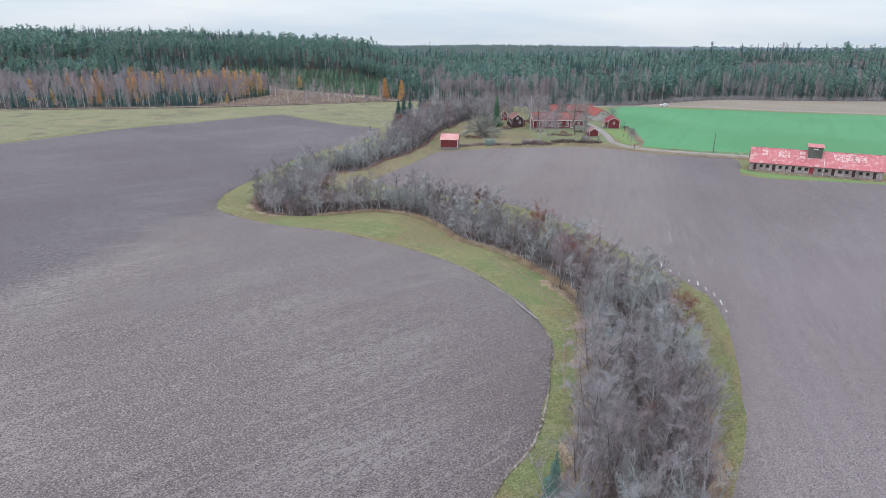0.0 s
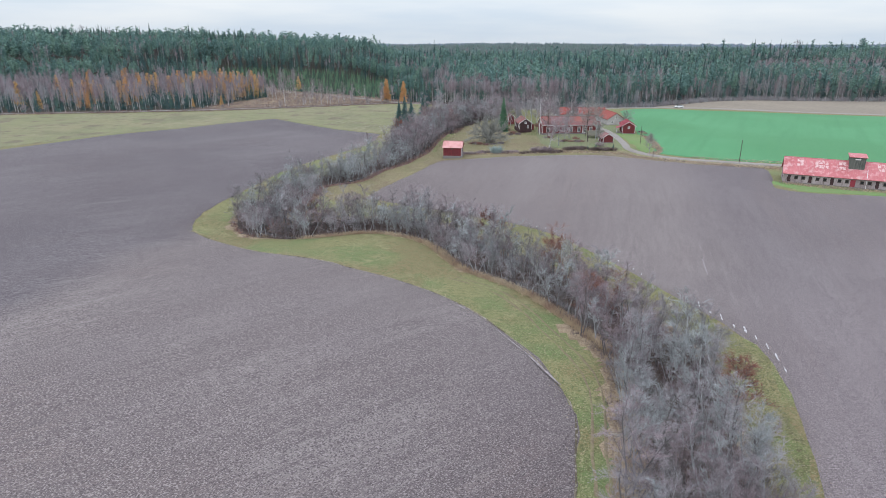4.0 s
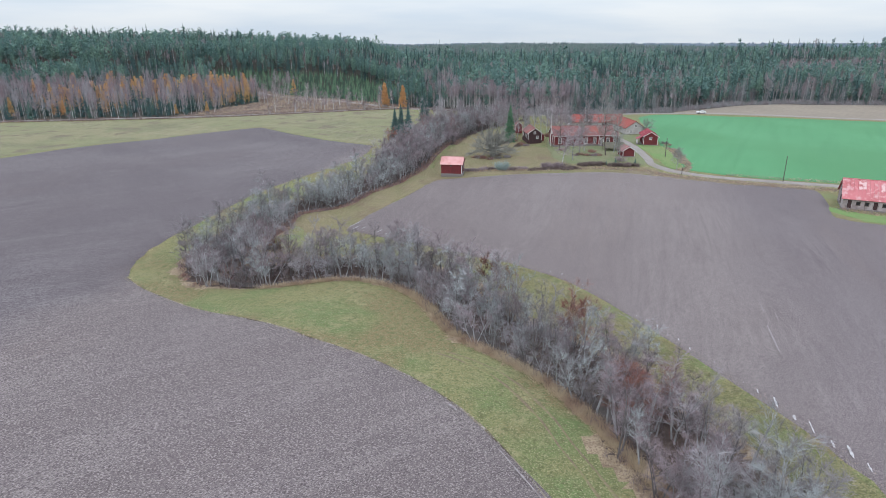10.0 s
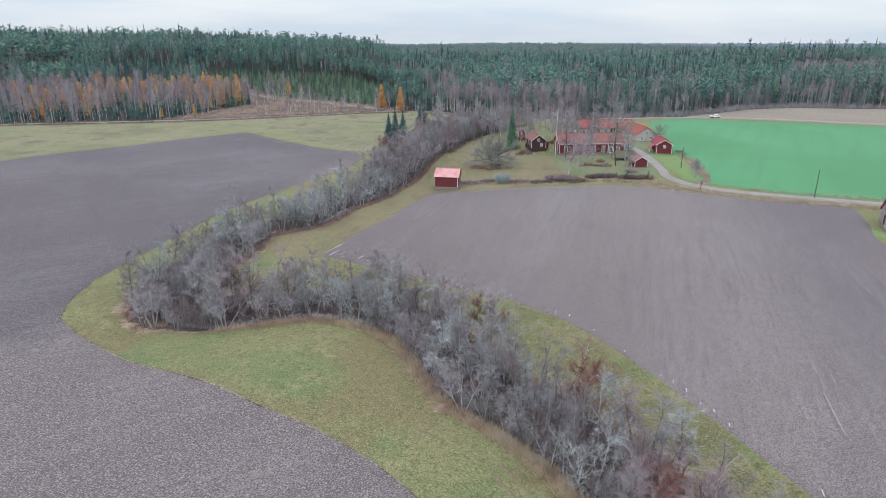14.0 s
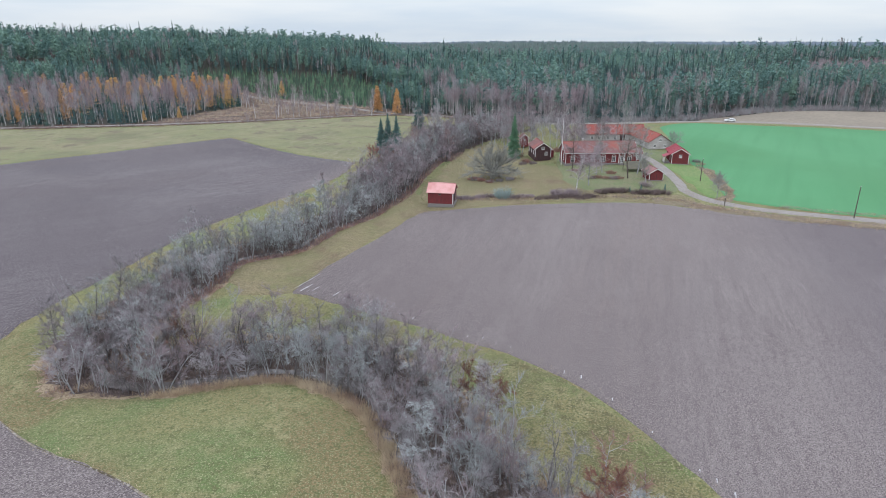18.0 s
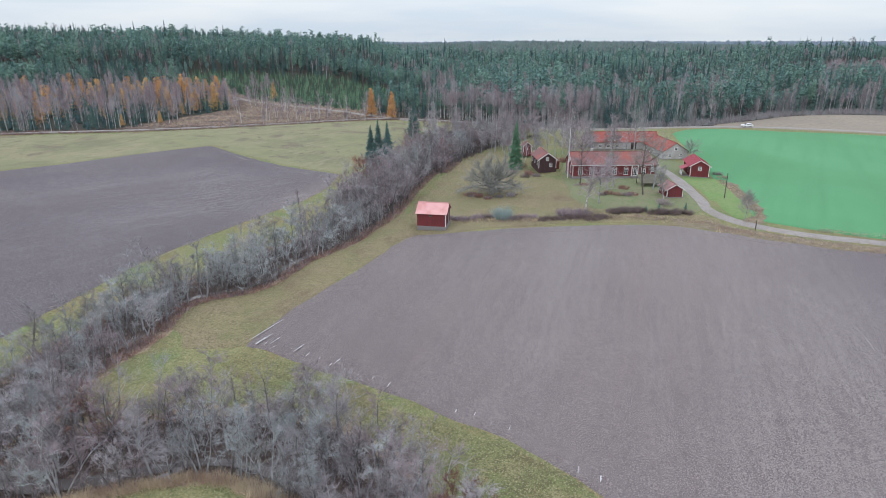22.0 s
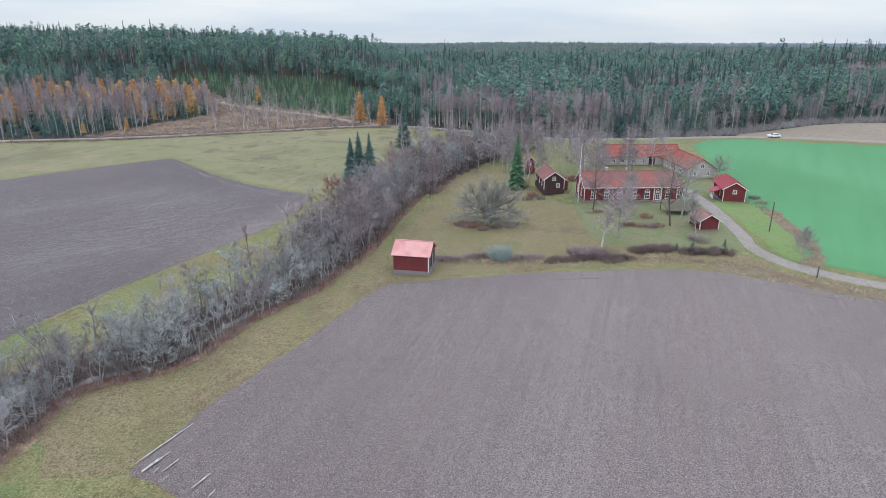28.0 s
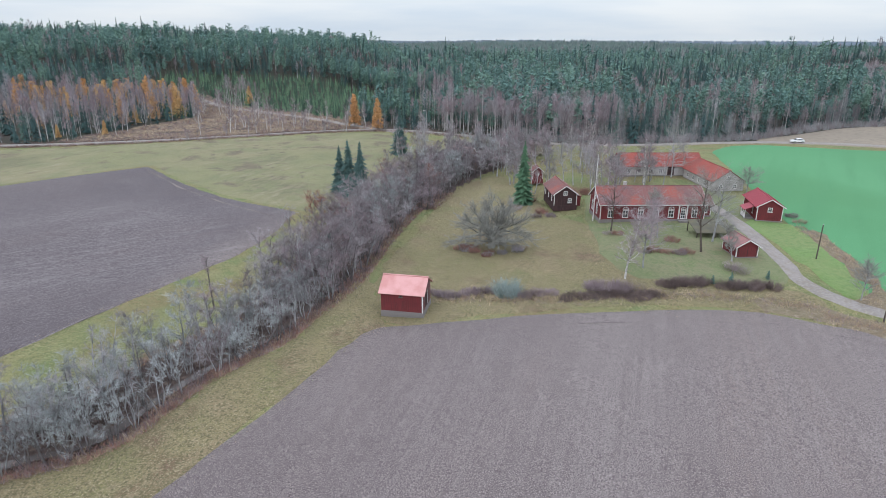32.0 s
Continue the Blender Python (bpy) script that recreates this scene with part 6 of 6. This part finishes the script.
build_oak()
for x, y, h, sp, k, bark, lab in ((36.3, 10, 9.2, 2.2, 51, M_birchbark, "slender white-stemmed birch in the garden"), (40.2, 14, 8.6, 3.0, 52, M_bark, "bare garden tree with forked dark stem"), (52, 21, 11.0, 3.8, 53, M_pole, "tall bare dark-stemmed tree before the farmhouse"),
                                  (47, 28.5, 8.2, 2.6, 54, M_bark, "bare garden tree before the farmhouse"), (39.7, 33.0, 9.0, 3.4, 55, M_pole, "bare tree at the farmhouse corner"), (55.5, 17, 6.0, 1.8, 56, M_bark, "slim bare tree by the garage"),
                                  (56.0, 26.5, 10.5, 3.4, 57, M_bark, "bare tree beside the mossy shelter"), (68, 3.2, 5.5, 1.9, 58, M_bark, "small bare tree beside the gravel road"), (66, 78, 10, 4.2, 59, M_bark, "wide bare tree before the stable"),
                                  (44.5, 24.5, 7.0, 2.2, 60, M_bark, "young bare garden tree on the lawn"), (77.5, 61, 5.0, 2.8, 62, M_bark, "rounded bare shrub beside the stable gable")):
    bare_tree(spot(x, y), (k, h * 1.25, sp * 1.45, 34, 1, 24, 0.0), bark, M_oak if k not in (51, 52, 55, 60) else M_twig_b, lab, name="garden_tree")
for x, y in ((60, 66), (57, 72), (50, 70), (46, 74), (70, 80), (43, 66), (40, 72), (37, 68)):
    bare_tree(spot(x, y), (63 + int(x) % 3, 11.0, 3.6, 24, 1, 14, 0.0), M_bark, M_twig, "tall bare tree between farmhouse and stable", name="bare_yard_tree", group="trees between farmhouse and stable")


@functools.lru_cache(None)
def bush_data(seed, h, w, n, mat):
    r = random.Random(seed)
    m = Mesh()
    for k in range(n):
        a, o = r.uniform(0, 6.28), r.random() ** 0.5
        b = Vector((math.cos(a) * o * w * 0.55, math.sin(a) * o * w * 0.55, -0.1))
        d = Vector((math.cos(a) * o * 0.7 + r.gauss(0, 0.25), math.sin(a) * o * 0.7 + r.gauss(0, 0.25), 1.2)).normalized()
        L = h * r.uniform(0.6, 1.05) * (1.05 - 0.3 * o)
        twig(m, b, d, L, 0.025)
        for _ in range(7):
            twig(m, b + d * L * r.uniform(0.25, 0.9), (d + Vector((r.gauss(0, 0.6), r.gauss(0, 0.6), r.gauss(0.1, 0.4)))).normalized(), h * r.uniform(0.2, 0.45), 0.014)
    return m.data("crown", mat)


def bush(x, y, h, w, mat, label, seed, name="bush"):
    ob = thing(name, spot(x, y, seed * 47 % 360), label, "shrub", "shrubs round the farm")
    part("crown", bush_data(seed % 4, h, w, 110, mat), None, ob)
    return ob


def build_bushes():
    r = random.Random(15)
    for x0, x1, y, n, h, mat, lab in ((6.5, 16.5, 5.3, 9, 1.2, M_twig_b, "low bare brown shrub at the field edge"), (18.5, 25, 4.6, 5, 1.1, M_twig_b, "low bare brown shrub at the field edge"), (26, 40, 3.8, 18, 1.15, M_hedge, "low bare brown shrub at the field edge"),
                                      (41, 48.5, 7.4, 10, 1.5, M_hedge, "dense dark brown hedge shrub"), (49.5, 57.5, 7.0, 11, 1.4, M_hedge, "dense dark brown hedge shrub"), (30, 37, 5.6, 6, 2.0, M_twig_b, "bare brown garden shrub")):
        for i in range(n):
            bush(x0 + (x1 - x0) * (i + r.random() * 0.7) / n, y + r.gauss(0, 0.5), h * r.uniform(0.8, 1.15), 1.7, mat, lab, i + int(x0))
    bush(17.8, 4.6, 3.3, 2.6, M_sage, "rounded grey-green shrub in dry grass", 3, "grey_green_shrub")
    bush(18, 4.2, 2.8, 2.4, M_sage, "rounded grey-green shrub in dry grass", 2, "grey_green_shrub")
    for i in range(22):
        a = r.uniform(0, 6.28)
        bush(17.5 + math.cos(a) * r.uniform(2.5, 6.5), 26 + math.sin(a) * r.uniform(1.5, 4.5), r.uniform(0.6, 1.2), 1.5, M_twig_r if r.random() < 0.5 else M_twig, "low brown undergrowth shrub below the oak", i)
    for x, y, s in ((44, 21, 1.0), (46, 20.3, 0.9), (48, 20, 1.0), (49.5, 20.5, 0.9), (42.5, 20.8, 0.8), (39, 31.5, 0.8), (40.5, 31, 0.8), (49, 26.5, 1.1), (54.6, 12, 1.8), (54, 13.5, 1.5), (24, 53, 1.3), (29, 49, 1.4), (27.5, 46, 1.2), (30.5, 46, 1.0), (28, 60, 1.6), (38, 63, 1.8), (41, 62, 1.6), (77, 52, 1.2), (78, 42, 1.0), (77.5, 38, 1.1)):
        bush(x, y, 1.2 * s, 1.8, M_twig_r if (int(x) % 3) else M_twig_b, "low bare reddish-brown garden shrub", int(x))
    for x, y, h in ((51.5, 8.0, 2.0), (58, 10, 1.5), (48.9, 8.2, 1.4)):
        single("garden_conifer", spot(x, y), "spruce", h, M_spruce[2], M_pinebark, "small green garden conifer beside the hedge", int(x) + 40, 8, 9, 0.3, "shrub")


build_bushes()

# poles, mast, car
for x, y, h, lab in ((69.8, 18.2, 6.0, "weathered dark wooden pole at the crop edge"), (90.3, -12.5, 7.0, "slim dark utility pole by the gravel road"), (67.0, -3.2, 2.2, "short fence post beside the road")):
    p = thing("utility_pole", spot(x, y), lab, "pole")
    part("pole", Mesh().tube([(0, 0, -0.5), (0, 0, h)], [0.12, 0.08], 7), M_pole, p)
    part("cap", Mesh().tube([(0, 0, h), (0, 0, h + 0.08)], [0.1, 0.04], 7), M_metal, p)
flag = thing("flagpole", spot(38.0, 40.5), "tall white flagpole at the farmhouse corner", "flagpole")
part("pole", Mesh().tube([(0, 0, -0.3), (0, 0, 13.2)], [0.12, 0.06], 8), M_white, flag)
part("knob", Mesh().tube([(0, 0, 13.2), (0, 0, 13.3), (0, 0, 13.4)], [0.06, 0.12, 0.04], 8), M_metal, flag)
lamp = thing("street_lamp", spot(0.5, 160), "slim street lamp beside the forest road", "street lamp")
part("pole", Mesh().tube([(0, 0, -0.3), (0, 0, 7.6), (-0.5, 0, 8.0)], [0.09, 0.07, 0.05], 6), M_metal, lamp)
part("lamp_head", Mesh().box((-1.5, -0.16, 7.95), (-0.45, 0.16, 8.12)), M_white, lamp, "pale lamp head")
mast = thing("radio_mast", pose(-1240, 1600, gz(-1240, 1600)), "slender lattice radio mast far behind the woods", "mast")
for k in range(3):
    a = 2.094 * k
    part("leg", Mesh().tube([(math.cos(a), math.sin(a), 0), (math.cos(a) * 0.8, math.sin(a) * 0.8, 118)], [0.35, 0.3], 4), M_metal, mast)
for z in range(40, 118, 13):
    part("brace", Mesh().tube([(1, 0, z), (-0.5, 0.87, z + 6), (-0.5, -0.87, z + 12)], [0.2, 0.2, 0.2], 4), M_metal, mast)


def build_car():
    """A white estate car parked on the road by the woods."""
    car = thing("parked_car", pose(129.3, 137.2, gz(129.3, 137.2) + 0.21, 0, 0, 3), "white car parked on the road below the woods", "car")
    prof = [(-2.15, 0.35), (-2.2, 0.75), (-2.05, 0.95), (-1.0, 1.02), (-0.35, 1.45), (1.2, 1.5), (1.95, 1.05), (2.2, 0.9), (2.25, 0.35)]
    body = Mesh()
    n = len(prof)
    V = [(x, -0.85 if z < 1.1 else -0.68, z) for x, z in prof] + [(x, 0.85 if z < 1.1 else 0.68, z) for x, z in prof]
    body.add(V, [(i, (i + 1) % n, n + (i + 1) % n, n + i) for i in range(n)] + [tuple(range(n - 1, -1, -1)), tuple(range(n, 2 * n))])
    part("body", body, M_carpaint, car)
    for s in (-1, 1):
        part("side_window", Mesh().slab([(-0.75, s * 0.84, 1.06), (1.6, s * 0.84, 1.06), (1.1, s * 0.72, 1.4), (-0.3, s * 0.72, 1.4)][::s], 0.02), M_glass, car)
        for x in (-1.35, 1.4):
            w = part("wheel", Mesh().tube([(x, s * 0.72, 0.32), (x, s * 0.9, 0.32)], [0.33, 0.33], 12), M_tyre, car)
            part("rim", Mesh().tube([(x, s * 0.89, 0.32), (x, s * 0.915, 0.32)], [0.2, 0.18], 10), M_metal, w)
    part("windscreen", Mesh().slab([(-1.0, -0.7, 1.06), (-0.4, -0.62, 1.44), (-0.4, 0.62, 1.44), (-1.0, 0.7, 1.06)], 0.02), M_glass, car)


build_car()


def build_edges():
    """Brush along the wood's edge and the forest road."""
    rng = np.random.default_rng(8)
    road = FOREST_ROAD[(FOREST_ROAD[:, 0] > -330) & (FOREST_ROAD[:, 0] < 15)]
    i = rng.integers(len(road), size=4200)
    A = road[i] + np.stack([rng.normal(0, 2.2, 4200), -2.2 - np.abs(rng.normal(0, 1.5, 4200))], 1)
    i = rng.integers(len(road), size=1800)
    B = road[i] + np.stack([rng.normal(0, 2.2, 1800), 2.6 + np.abs(rng.normal(0, 1.5, 1800))], 1)
    blades("roadside_brush", np.concatenate([A, B]), 0.3, 1.0, 0.05, [M_twig_r, M_hedge, M_hedge], 41, "reddish-brown heath and dry grass along the forest road", 0.4, 5)
    C = np.stack([rng.uniform(-138, -18, 9000), rng.uniform(138, 290, 9000)], 1)
    inside = (C[:, 1] < np.interp(C[:, 0], [-140, -118, -105, -78, -49, -26, -14], [288, 262, 250, 228, 207, 186, 170])) & (C[:, 1] > np.interp(C[:, 0], FOREST_ROAD[:, 0], FOREST_ROAD[:, 1]) + 3) & (C[:, 0] > np.interp(C[:, 1], [130, 165, 200, 235, 275, 290], [-126, -116, -106, -116, -138, -142]))
    blades("felling_brush", C[inside], 0.3, 1.3, 0.05, [M_twig_r, M_reed, M_reed, M_twig_b], 42, "brown brush, branches and dry grass on the clearing", 0.6, 5)
    x = rng.uniform(40, 345, 5200)
    ex = np.interp(x, [40, 60, 92, 118, 135, 168, 200, 276, 345], [141, 137, 136, 144, 155, 175, 183, 168, 133])
    D = np.stack([x, ex + rng.uniform(-0.5, 9, 5200)], 1)
    blades("edge_thicket", D, 0.8, 3.2, 0.05, [M_twig, M_twig_b, M_twig, M_twig_w], 43, "bare grey thicket along the edge of the woods", 0.35, 8)
    r = random.Random(6)
    for k in range(70):
        x, y = r.uniform(-124, -24), r.uniform(140, 240)
        if not (np.interp(x, FOREST_ROAD[:, 0], FOREST_ROAD[:, 1]) + 3 < y < np.interp(x, [-140, -105, -78, -49, -26], [280, 244, 222, 200, 180])):
            continue
        s = r.uniform(0.8, 1.4)
        bare_tree(spot(x, y, r.uniform(0, 360)) @ Matrix.Diagonal((s, s, s, 1)), r.choice(SPECS[:3]), M_birchbark, M_twig_b, "thin bare birch standing on the brown clearing", group="trees on the clearing", name="clearing_birch")
    for k in range(26):
        i = r.randrange(8, len(road) - 4)
        x, y = road[i] + np.array([r.uniform(-2, 2), r.choice((-3.5, 4.0))])
        s = r.uniform(0.5, 0.9)
        bare_tree(spot(x, y, r.uniform(0, 360)) @ Matrix.Diagonal((s, s, s, 1)), r.choice(SPECS[1:5]), M_bark, M_twig_b, "small bare tree beside the forest road", group="trees along the forest road", name="roadside_tree")


build_edges()


def build_back_trees():
    r = random.Random(77)
    for i in range(95):
        x, y = r.uniform(-8, 62), r.uniform(62, 128)
        if abs(x - 34) < 6 and y < 66 or 52 < x and 76 < y < 96 or (abs(x - 13.5) < 4 and 96 < y < 107) or (x < 24 and y < 78) or (abs(x - 31.5) < 4 and y < 80 and y > 70):
            continue
        bark, tint = r.choice(((M_bark, M_twig), (M_bark, M_twig), (M_birchbark, M_twig_b), (M_bark, M_twig_b)))
        k = r.uniform(0.9, 1.45)
        bare_tree(spot(x, y, r.uniform(0, 360)) @ Matrix.Diagonal((k, k, k, 1)), r.choice(SPECS[:3]), bark, tint, "bare tree in the grove behind the farm", group="grove behind the farm")


build_back_trees()
